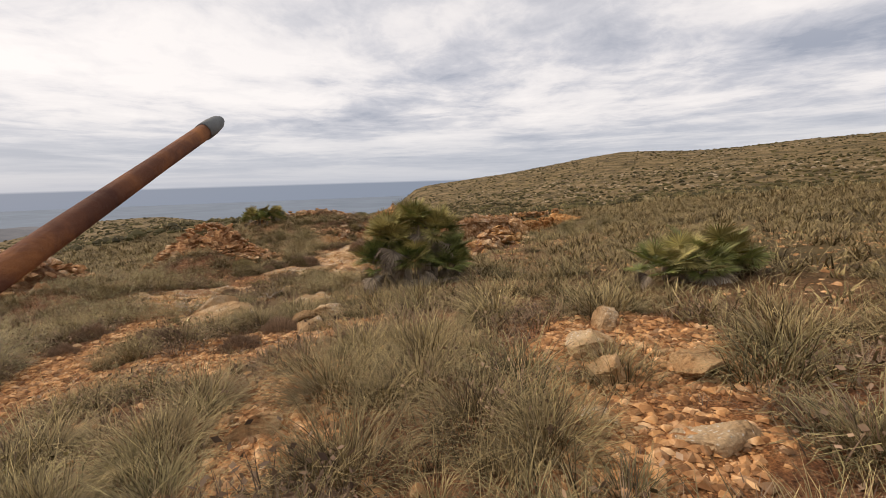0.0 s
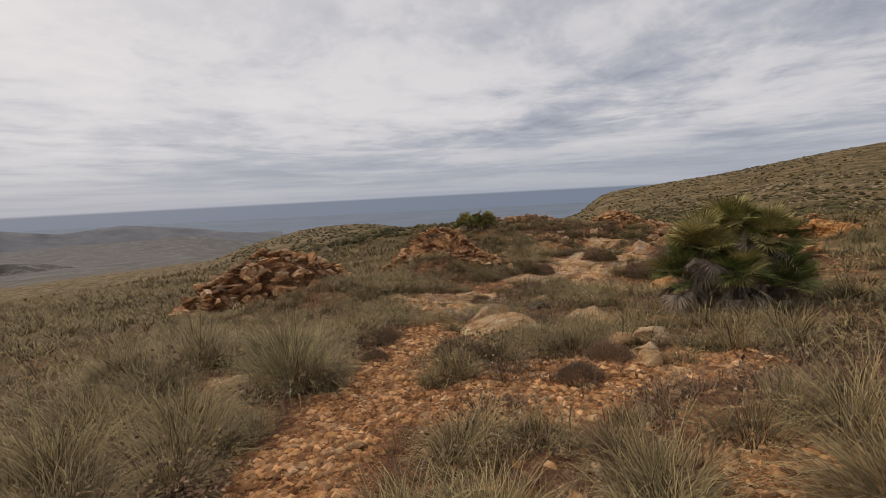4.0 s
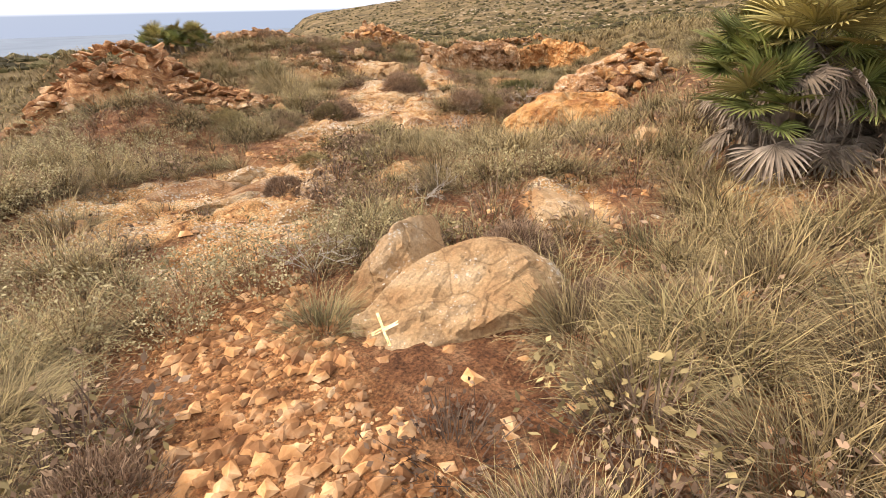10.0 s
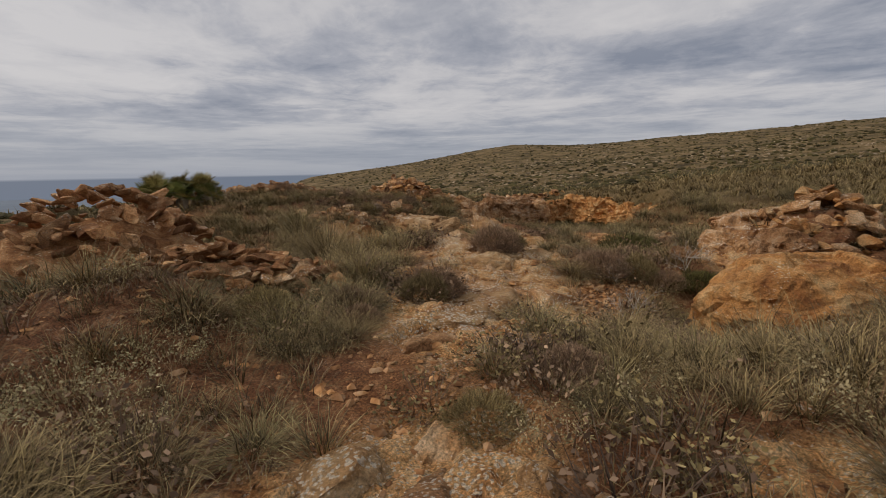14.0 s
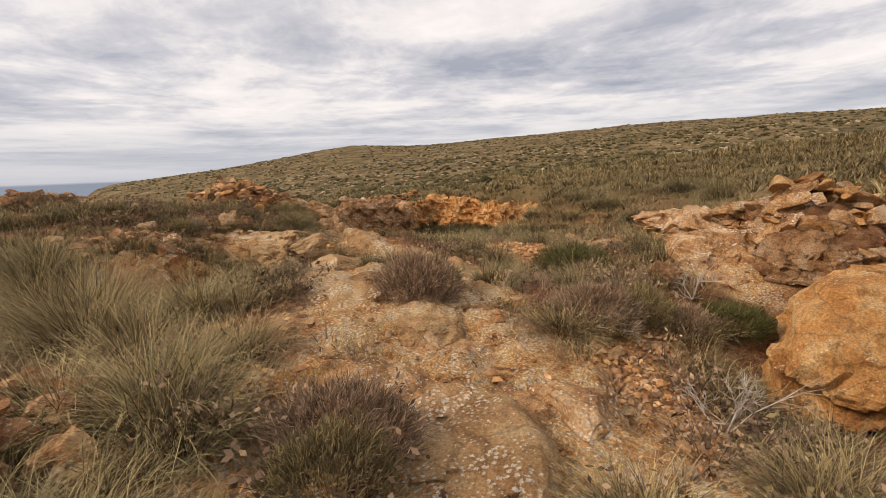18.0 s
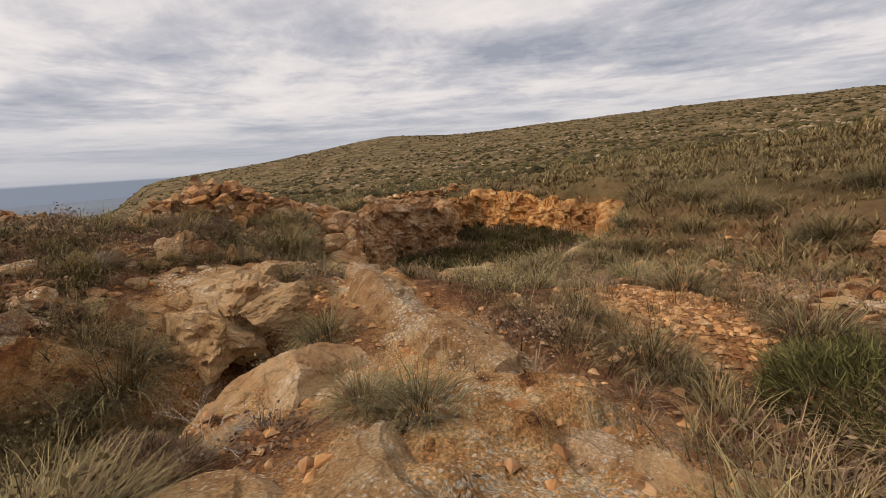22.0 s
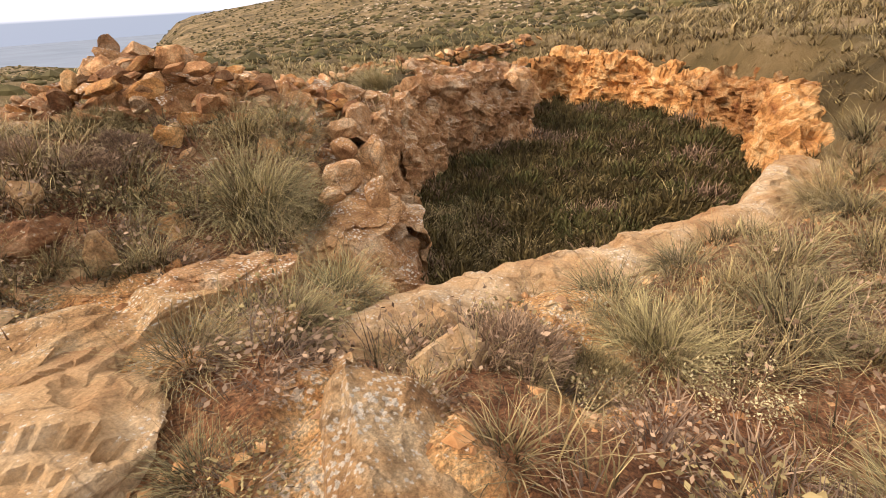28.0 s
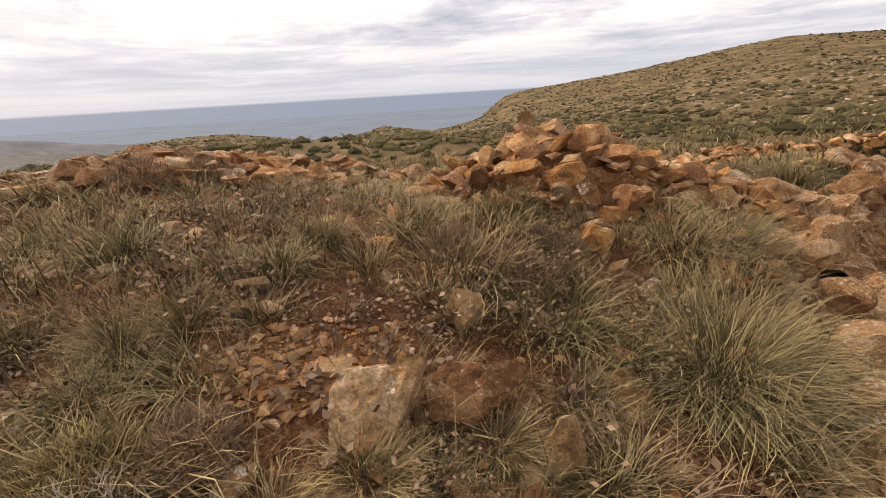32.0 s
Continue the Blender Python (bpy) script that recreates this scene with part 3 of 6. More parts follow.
def ground_material():
    m, tree, bsdf, soil = stuff_material("stony_soil", [(0.10, 0.042, 0.019), (0.21, 0.092, 0.042), (0.35, 0.19, 0.098)], 5.5, 0.95, 1.0, 16.0)
    link = tree.links.new
    geo = tree.nodes.new("ShaderNodeNewGeometry")

    def noise_ramp(scale, stops, detail=7.0):
        n = node(tree, "ShaderNodeTexNoise", Scale=scale, Detail=detail, Roughness=0.66, Distortion=0.35)
        link(geo.outputs["Position"], n.inputs["Vector"])
        r = tree.nodes.new("ShaderNodeValToRGB")
        while len(r.color_ramp.elements) < len(stops):
            r.color_ramp.elements.new(0.5)
        for el, (p, c) in zip(r.color_ramp.elements, stops):
            el.position, el.color = p, (*c, 1)
        link(n.outputs[0], r.inputs[0])
        return r.outputs[0]

    def over(key, a, b):
        at = tree.nodes.new("ShaderNodeAttribute")
        at.attribute_name = key
        n = tree.nodes.new("ShaderNodeMix")
        n.data_type = "RGBA"
        link(at.outputs["Fac"], n.inputs["Factor"])
        link(a, n.inputs["A"])
        link(b, n.inputs["B"])
        return n.outputs["Result"]
    gravel = noise_ramp(14.0, [(0.34, (0.20, 0.076, 0.028)), (0.48, (0.38, 0.165, 0.062)), (0.62, (0.52, 0.28, 0.125))])
    rock = noise_ramp(4.2, [(0.35, (0.15, 0.062, 0.025)), (0.42, (0.46, 0.225, 0.085)), (0.53, (0.61, 0.365, 0.165)), (0.66, (0.68, 0.50, 0.30))], 12.0)
    hill = noise_ramp(0.22, [(0.36, (0.060, 0.042, 0.017)), (0.47, (0.118, 0.084, 0.034)), (0.56, (0.185, 0.128, 0.058)), (0.68, (0.27, 0.185, 0.10))], 10.0)
    crust = tree.nodes.new("ShaderNodeMix")
    crust.data_type = "RGBA"
    crust.inputs["B"].default_value = (0.68, 0.57, 0.43, 1)
    link(lichen_spots(tree, geo.outputs["Position"], 44.0, 0.47), crust.inputs["Factor"])
    link(rock, crust.inputs["A"])
    colour = over("bedrock", over("gravel", soil, gravel), crust.outputs["Result"])
    grain = noise_ramp(48.0, [(0.33, (0.4, 0.39, 0.38)), (0.5, (1.0, 1.0, 1.0)), (0.66, (1.7, 1.65, 1.55))], 5.0)
    times = tree.nodes.new("ShaderNodeMix")
    times.data_type, times.blend_type = "RGBA", "MULTIPLY"
    times.inputs["Factor"].default_value = 1.0
    link(colour, times.inputs["A"])
    link(grain, times.inputs["B"])
    colour = times.outputs["Result"]
    # flat grey standing in for haze over the far land
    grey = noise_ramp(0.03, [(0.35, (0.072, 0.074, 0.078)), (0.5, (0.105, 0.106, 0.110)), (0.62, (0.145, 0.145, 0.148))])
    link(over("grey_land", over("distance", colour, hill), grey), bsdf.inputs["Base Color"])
    return m


make_ground()


def make_sea():
    xs = np.linspace(-4850, 4850, 40)
    gx, gy = np.meshgrid(xs, xs)
    verts = np.stack([gx, gy, np.full_like(gx, SEA)], -1).reshape(-1, 3)
    i = (np.arange(39)[:, None] * 40 + np.arange(39)).reshape(-1)
    m = material("grey_blue_sea", [(0.135, 0.175, 0.225), (0.155, 0.195, 0.25), (0.17, 0.215, 0.27)], 0.004, 1.0, 0.0)
    tagged(mesh_object("water", verts, np.stack([i, i + 1, i + 41, i + 40], 1), m), "hazy grey-blue sea out to the horizon", "sea", kind="structure")


make_sea()


def far_range(name, az0, az1, dist, base, crest, seed, mat, label):
    """A distant range of hills seen across the bay: a strip of ridges, crest in degrees above the level."""
    n, rows = 90, 7
    verts, faces = [], []
    for j in range(rows):
        k = j / (rows - 1)
        for i in range(n):
            u = i / (n - 1)
            az = radians(az0 + (az1 - az0) * u)
            top = np.interp(u, np.linspace(0, 1, len(crest)), crest) + float(fbm(np.array([u * 22.0]), np.array([seed * 3.1]), seed, 3)[0]) * (0.2 if dist < 3000 else 0.06)
            d = dist * (0.82 + 0.18 * k) + (120 if dist < 3000 else 0) * float(fbm(np.array([u * 30.0]), np.array([k * 5.0]), seed + 4)[0])
            foot = SEA - 5 if dist < 3000 else dist * math.tan(radians(-0.12))
            z = foot + (dist * math.tan(radians(top)) - foot) * k ** 0.8 + (20 * float(fbm(np.array([u * 40.0]), np.array([k * 6.0]), seed + 7)[0]) if 0 < j < rows - 1 else 0)
            verts.append((5 + d * math.sin(az), 14 + d * math.cos(az), z))
    for j in range(rows - 1):
        for i in range(n - 1):
            a = j * n + i
            faces.append((a, a + 1, a + n + 1, a + n))
    back = len(verts)
    for i in range(n):
        x, y, _ = verts[(rows - 1) * n + i]
        verts.append((5 + (x - 5) * 1.25, 14 + (y - 14) * 1.25, SEA - 5))
    for i in range(n - 1):
        a = (rows - 1) * n + i
        faces.append((a, a + 1, back + i + 1, back + i))
    tagged(mesh_object(name, verts, faces, mat, smoothed=True), label, "mountains", kind="structure")


M_VALLEY = material("dark_rocky_slope", [(0.055, 0.052, 0.048), (0.085, 0.078, 0.07), (0.21, 0.20, 0.185)], 0.05, 1.0, 0.0)
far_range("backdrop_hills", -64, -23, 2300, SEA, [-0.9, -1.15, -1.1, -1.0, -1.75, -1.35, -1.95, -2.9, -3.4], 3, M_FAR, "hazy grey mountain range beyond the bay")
far_range("backdrop_hills", -80, -36, 1000, SEA, [-3.4, -3.6, -3.3, -3.5, -3.9, -3.5, -4.2, -5.2, -6.5], 5, M_VALLEY, "dark rocky ridge falling into the valley")


# ---- rock shapes ----
def ico(level):
    bm = bmesh.new()
    bmesh.ops.create_icosphere(bm, subdivisions=level, radius=1.0)
    v = np.array([p.co for p in bm.verts])
    f = [tuple(q.index for q in face.verts) for face in bm.faces]
    bm.free()
    return v, f


ICO = {level: ico(level) for level in (1, 2, 3, 4, 5, 6)}


def noise3(p, seed):
    """Smooth value noise at points p (n, 3), about -0.5 to 0.5."""
    i = np.floor(p)
    f = p - i
    f = f * f * (3 - 2 * f)
    total = 0.0
    for a in (0, 1):
        for b in (0, 1):
            for c in (0, 1):
                s = np.sin((i[:, 0] + a) * 127.1 + (i[:, 1] + b) * 311.7 + (i[:, 2] + c) * 74.7 + seed * 19.19) * 43758.5453
                w = (f[:, 0] if a else 1 - f[:, 0]) * (f[:, 1] if b else 1 - f[:, 1]) * (f[:, 2] if c else 1 - f[:, 2])
                total = total + (s - np.floor(s)) * w
    return total - 0.5


def cells3(p, seed):
    """A random level for each block of broken rock."""
    i = np.floor(p)
    best, value = np.full(len(p), 1e9), np.zeros(len(p))
    for a in (-1, 0, 1):
        for b in (-1, 0, 1):
            for c in (-1, 0, 1):
                q = i + np.array([a, b, c])
                r = [np.sin(q @ np.array(k) + seed * 11.3) * 43758.5453 for k in ((127.1, 311.7, 74.7), (269.5, 183.3, 246.1), (113.5, 271.9, 124.6))]
                r = np.stack([k - np.floor(k) for k in r], 1)
                d = ((q + r - p) ** 2).sum(1)
                near = d < best
                best, value = np.where(near, d, best), np.where(near, (r[:, 0] * 5.3 + r[:, 1] * 3.1) % 1.0 - 0.5, value)
    return value


def rock_shape(level, seed, cuts=8, rough=0.2, depth=(0.55, 0.92), blocks=0.0):
    """A unit boulder: a ball cut by random planes, broken into blocks, then weathered."""
    rng = np.random.default_rng(seed)
    v = ICO[level][0].copy()
    for _ in range(cuts):
        n = rng.normal(size=3)
        n /= np.linalg.norm(n)
        over = v @ n - rng.uniform(*depth)
        v = v - np.outer(np.maximum(over, 0), n)
    off = rng.uniform(0, 50, 3)
    if rough:
        out = v / np.linalg.norm(v, axis=1)[:, None]
        d = noise3(v * 1.6 + off, seed) * rough * 0.8 + noise3(v * 4.1 + off, seed + 1) * rough * 0.25
        if level > 2:
            warp = np.stack([noise3(v * 3.0 + off, seed + 20 + k) for k in range(3)], 1) * 0.5
            d = d + noise3(v * 9.0 + off, seed + 2) * rough * 0.18 + (cells3(v * np.array([1.7, 1.7, 2.4]) + warp + off, seed) + 0.45 * cells3(v * np.array([4.0, 4.0, 5.5]) + warp + off, seed + 9)) * blocks
            if level > 4:
                d = d + noise3(v * 21.0 + off, seed + 3) * rough * 0.10
        v = v + out * d[:, None]
    return v


def rock_mesh(name, level, seed, size, mat, cuts=8, rough=0.2, smoothed=True, depth=(0.55, 0.92), blocks=0.0):
    v = rock_shape(level, seed, cuts, rough, depth, blocks) * np.array(size)
    me = bpy.data.meshes.new(name)
    me.from_pydata(v.tolist(), [], ICO[level][1])
    if smoothed:
        me.polygons.foreach_set("use_smooth", [True] * len(me.polygons))
    me.materials.append(mat)
    return me


def boulder(name, label, x, y, top, size, turn, seed, mat, level=4, cuts=12, rough=0.16, tilt=0.0, group="", blocks=0.16, smoothed=False, depth=(0.45, 0.9)):
    """A boulder with its highest part near the height top, sunk into the ground."""
    me = rock_mesh(name, level, seed, size, mat, cuts, rough, smoothed, depth, blocks)
    high = max(v.co.z for v in me.vertices)
    ob = new(name, me)
    ob.matrix_world = pose(x, y, top - high, tilt, 0, turn)
    return tagged(ob, label, "rock", group)


def swept_rock(name, label, crest, profile, seed, mat, rough, blocks, group="", step=0.09, taper=(1.0, 1.0)):
    """Rock along a line of (x, y, z): the profile gives (sideways, down) points, left to right, for each place on it."""
    spans = [0.0]
    for a, b in zip(crest, crest[1:]):
        spans.append(spans[-1] + math.dist(a[:2], b[:2]))
    n = max(8, int(spans[-1] / step))
    u = np.linspace(0, spans[-1], n)
    cx, cy, cz = (np.interp(u, spans, [c[k] for c in crest]) for k in range(3))
    tx, ty = np.gradient(cx), np.gradient(cy)
    ln = np.hypot(tx, ty)
    tx, ty = tx / ln, ty / ln
    side = [0.0]
    for a, b in zip(profile, profile[1:]):
        side.append(side[-1] + math.dist(a, b))
    m = max(8, int(side[-1] / step))
    w = np.linspace(0, side[-1], m)
    ps, pd = (np.interp(w, side, [p[k] for p in profile]) for k in range(2))
    ends = np.sqrt(np.clip(np.minimum(u, spans[-1] - u) / 0.35, 0.12, 1)) * np.interp(u, [0, spans[-1]], taper)
    v = np.stack([cx[:, None] + ty[:, None] * ps * ends[:, None], cy[:, None] - tx[:, None] * ps * ends[:, None], cz[:, None] - pd - (1 - np.minimum(ends / np.interp(u, [0, spans[-1]], taper), 1)[:, None]) * 0.35], -1)
    out = np.cross(np.gradient(v, axis=0), np.gradient(v, axis=1)).reshape(-1, 3)
    out /= np.linalg.norm(out, axis=1)[:, None] + 1e-9
    v = v.reshape(-1, 3)
    warp = np.stack([noise3(v * 1.7, seed + 20 + k) for k in range(3)], 1) * 0.7
    d = noise3(v * 0.9, seed) * rough + noise3(v * 2.6, seed + 1) * rough * 0.4 + noise3(v * 9.0, seed + 2) * rough * 0.14
    d = d + (cells3(v * np.array([1.1, 1.1, 1.5]) + warp, seed) + 0.5 * cells3(v * np.array([2.9, 2.9, 3.6]) + warp, seed + 9) + 0.2 * cells3(v * 7.0 + warp, seed + 11)) * blocks
    v = v - out * d[:, None]
    i = (np.arange(n - 1)[:, None] * m + np.arange(m - 1)).reshape(-1)
    ob = mesh_object(name, v, np.stack([i, i + 1, i + m + 1, i + m], 1), mat)
    return tagged(ob, label, "rock", group)


R_TAN, R_OCHRE = "tan limestone boulder set in the stony ground", "orange ochre boulder beside the trail"
cross_rock = boulder("boulder", "pale boulder with a painted yellow cross beside the trail", 1.66, 7.42, -0.5, (1.0, 0.60, 0.68), 17, 4, M_TAN, 6, 8, 0.16, blocks=0.08, depth=(0.62, 0.9))
boulder("boulder", "pale boulder split by a scrub-filled crack", 1.60, 8.12, -0.42, (0.6, 0.32, 0.46), 30, 6, M_TAN, 5, 10, 0.16, blocks=0.1)
boulder("boulder", "rounded orange boulder with a scooped face", 8.45, 12.75, -0.74, (1.95, 1.15, 1.1), -24, 17, M_ORANGE, 6, 8, 0.24, blocks=0.13, depth=(0.66, 0.92))
boulder("boulder", R_TAN, 6.05, 9.45, -0.55, (0.75, 0.55, 0.55), 40, 12, M_TAN)
boulder("boulder", R_TAN, 4.95, 7.22, -0.70, (0.5, 0.28, 0.25), 25, 13, M_TAN)
boulder("boulder", R_TAN, 3.55, 8.5, -0.72, (0.55, 0.4, 0.25), 50, 14, M_TAN)
boulder("boulder", "flat tan slab half sunk in the scrub", 4.1, 5.7, -0.36, (0.5, 0.32, 0.25), 20, 15, M_TAN)
boulder("boulder", "tan stone half hidden by grass", -1.72, 4.45, -0.36, (0.42, 0.2, 0.2), 15, 16, M_TAN, 3)
boulder("boulder", "tan slab beside the gravel", 3.4, 4.5, -0.2, (0.26, 0.2, 0.16), 60, 17, M_TAN, 3)
# the rocky bank beside the orange boulder
for x, y, top, size, turn, seed in ((9.9, 14.55, -0.66, (0.95, 0.65, 0.5), 35, 21), (11.45, 15.0, -0.46, (1.3, 0.7, 0.5), 30, 22), (10.3, 13.85, -0.38, (1.05, 0.6, 0.5), 15, 23), (12.9, 15.9, -0.62, (1.1, 0.7, 0.5), 25, 24),
                                    (9.3, 13.6, -0.52, (0.6, 0.5, 0.4), 70, 25), (11.3, 13.9, -0.2, (0.8, 0.5, 0.4), 50, 26), (8.9, 15.0, -1.0, (0.6, 0.45, 0.4), 50, 27)):
    boulder("ledge_rock", "ochre ledge rock in the stony bank", x, y, top, size, turn, seed, M_ROCK, 5, 12, 0.18, blocks=0.26, group="ledge rocks of the bank")
for x, y, top, size, turn, seed in ((0.42, 5.42, -0.52, (0.17, 0.13, 0.14), 30, 43), (0.40, 5.8, -0.62, (0.1, 0.08, 0.08), 0, 44), (3.3, 5.55, -0.32, (0.36, 0.2, 0.16), 35, 45), (3.85, 5.6, -0.26, (0.34, 0.24, 0.16), 10, 46), (3.5, 5.05, -0.3, (0.26, 0.18, 0.14), 70, 47), (4.35, 6.85, -0.42, (0.36, 0.24, 0.24), 20, 48), (-0.3, 6.15, -0.64, (0.17, 0.12, 0.08), 40, 49)):
    boulder("boulder", "tan angular rock beside the gravel", x, y, max(top, z_at(x, y) + 0.06), size, turn, seed, M_TAN, 4, blocks=0.12)
for x, y, top, size, turn, seed in ((6.0, 0.9, 0.42, (0.3, 0.2, 0.2), 20, 142), (5.75, 0.3, 0.42, (0.34, 0.22, 0.16), 50, 143), (6.6, 1.45, 0.46, (0.26, 0.2, 0.22), 80, 144), (5.6, -0.9, 0.46, (0.3, 0.22, 0.16), 10, 145), (6.4, 0.0, 0.46, (0.3, 0.2, 0.16), 40, 146), (2.9, 0.9, 0.14, (0.24, 0.15, 0.14), 0, 147)):
    boulder("boulder", "tan angular rock beside the gravel", x, y, max(top, z_at(x, y) + 0.06), size, turn, seed, M_TAN, 4, blocks=0.12)
# bedrock blocks along the trail
for x, y, top, size, turn, seed, mat in ((5.95, 18.0, -0.80, (0.95, 0.55, 0.42), 38, 31, M_ROCK), (4.55, 15.9, -1.02, (1.5, 0.75, 0.32), 42, 32, M_ROCK), (6.3, 16.75, -1.06, (1.1, 0.6, 0.3), 55, 33, M_ROCK), (1.15, 11.6, -1.0, (1.2, 0.62, 0.34), 40, 34, M_ROCK), (3.3, 14.1, -1.14, (1.0, 0.6, 0.28), 40, 35, M_ROCK), (0.1, 12.05, -1.0, (1.1, 0.5, 0.3), 28, 36, M_ROCK), (7.6, 17.6, -1.2, (0.9, 0.5, 0.3), 62, 37, M_ROCK)):
    boulder("bedrock_slab", "lichen-crusted ochre bedrock slab in the trail", x, y, min(top, z_at(x, y) + 0.13), (size[0], size[1], size[2] * 0.8), turn, seed, mat, 5, 10, 0.16, blocks=0.10, group="bedrock slabs of the trail")
for x, y, top, size, turn, seed, mat in ((2.55, 10.9, -1.05, (0.45, 0.3, 0.28), 120, 38, M_GREY), (1.25, 10.35, -0.86, (0.42, 0.22, 0.24), 30, 39, M_GREY), (5.3, 14.9, -1.2, (0.8, 0.5, 0.3), 30, 40, M_ROCK), (2.9, 11.6, -1.18, (0.35, 0.25, 0.25), 10, 41, M_GREY), (2.0, 11.75, -1.1, (0.25, 0.2, 0.2), 80, 42, M_GREY)):
    boulder("bedrock_slab", "lichen-crusted ochre bedrock slab in the trail", x, y, min(top, z_at(x, y) + 0.13), (size[0], size[1], size[2] * 0.8), turn, seed, mat, 5, 10, 0.16, blocks=0.10, group="bedrock slabs of the trail")
for x, y, size, turn, seed, mat in ((3.3, 14.55, (0.85, 0.6), 40, 151, M_GREY), (4.15, 15.25, (0.95, 0.62), 48, 152, M_GREY), (5.0, 16.2, (0.9, 0.6), 50, 153, M_ROCK), (4.75, 15.2, (0.7, 0.5), 20, 154, M_ROCK), (3.7, 15.7, (0.7, 0.4), 60, 155, M_GREY), (5.6, 16.6, (0.8, 0.5), 30, 156, M_GREY), (5.7, 17.5, (0.8, 0.5), 60, 157, M_GREY), (6.6, 18.2, (0.8, 0.5), 45, 158, M_GREY), (2.6, 14.0, (0.6, 0.4), 20, 159, M_ROCK)):
    boulder("bedrock_slab", "broad lichen-spotted bedrock slab underfoot", x, y, z_at(x, y) + 0.10, (*size, 0.3), turn, seed, mat, 5, 9, 0.14, blocks=0.12, group="bedrock slabs of the trail")
for x, y, size, turn, seed, mat in ((6.1, 17.0, (0.6, 0.4), 15, 160, M_ROCK), (0.6, 11.55, (0.8, 0.5), 30, 161, M_GREY), (1.7, 12.5, (0.7, 0.45), 40, 162, M_ROCK), (0.9, 12.6, (0.6, 0.4), 10, 163, M_GREY), (1.9, 11.3, (0.4, 0.3), 60, 164, M_GREY), (8.3, 23.75, (0.9, 0.5), 24, 165, M_GREY), (9.4, 23.5, (0.7, 0.4), 40, 166, M_GREY), (7.4, 19.2, (0.6, 0.45), 40, 167, M_GREY)):
    boulder("bedrock_slab", "broad lichen-spotted bedrock slab underfoot", x, y, z_at(x, y) + 0.10, (*size, 0.3), turn, seed, mat, 5, 9, 0.14, blocks=0.12, group="bedrock slabs of the trail")
for x, y, size, turn, seed, mat, up in ((5.75, 18.35, (1.0, 0.55), 62, 181, M_GREY, 0.16), (5.35, 17.6, (0.8, 0.5), 50, 182, M_GREY, 0.14), (6.9, 17.0, (0.9, 0.5), 58, 183, M_TAN, 0.12), (7.55, 16.75, (0.7, 0.45), 45, 184, M_GREY, 0.12), (7.9, 17.35, (0.8, 0.4), 40, 185, M_TAN, 0.10),
                                        (8.0, 23.75, (0.9, 0.5), 20, 186, M_GREY, 0.14), (9.0, 23.9, (0.8, 0.42), 24, 187, M_GREY, 0.12)):
    boulder("bedrock_slab", "tan bedrock slab with a lichen-crusted top", x, y, z_at(x, y) + up, (*size, 0.34), turn, seed, mat, 5, 8, 0.14, blocks=0.10, group="bedrock slabs of the trail")
# rocks round the small pit
boulder("boulder", "overhanging tan boulder above the small pit", 7.85, 22.75, -0.84, (1.12, 0.98, 0.62), 70, 51, M_TAN, 6, 11, 0.24, blocks=0.18)
boulder("boulder", "cracked lower jaw of the overhanging boulder", 7.36, 22.0, -0.98, (0.56, 0.62, 0.46), 20, 52, M_TAN, 5, 12, 0.18, blocks=0.22)
boulder("boulder", "tan rock arching over a red hollow", 7.98, 21.72, -0.84, (0.42, 0.26, 0.26), -20, 53, M_TAN, 5, blocks=0.26)
boulder("boulder", "broad tan block with a lichen-crusted top", 7.3, 20.0, -1.02, (0.95, 1.05, 0.75), -18, 54, M_TAN, 6, 10, 0.16, blocks=0.10, depth=(0.6, 0.92))
boulder("boulder", "low tan slab on the edge of the small pit", 6.4, 19.7, -1.06, (0.66, 0.50, 0.55), 30, 50, M_TAN, 5, 10, 0.13, blocks=0.08, smoothed=True)
swept_rock("rock_spine", "long lichen-spotted limestone spine along the trail", [(8.05, 18.2, -1.16), (8.45, 19.5, -1.04), (8.8, 20.6, -0.98), (9.2, 21.6, -0.90), (9.6, 22.5, -0.82)],
           [(-0.62, 0.75), (-0.42, 0.32), (-0.22, 0.10), (0, 0), (0.45, 0.14), (0.85, 0.36), (1.05, 0.75)], 56, M_GREY, 0.16, 0.09, step=0.05, taper=(1.2, 0.5))
boulder("boulder", "small tan block with yellow lichen", 10.2, 22.3, -1.2, (0.42, 0.22, 0.26), -10, 59, M_TAN, 3)
boulder("boulder", "ochre rock face in the bank of the small pit", 4.85, 22.65, -0.95, (0.95, 0.6, 0.85), 5, 60, M_ROCK, 5, 12, 0.2, blocks=0.2)
boulder("boulder", "red-orange rock in the bank of the pit", 5.8, 22.62, -1.0, (0.52, 0.5, 0.7), 30, 61, M_ORANGE, 5, blocks=0.2)
boulder("boulder", "lichen-crusted stone lying in the small pit", 5.05, 21.68, -1.58, (0.3, 0.22, 0.24), 10, 62, M_GREY)
boulder("boulder", "tan boulder behind the pit grass", 4.3, 24.0, -0.5, (0.3, 0.3, 0.35), 10, 63, M_TAN, 3)
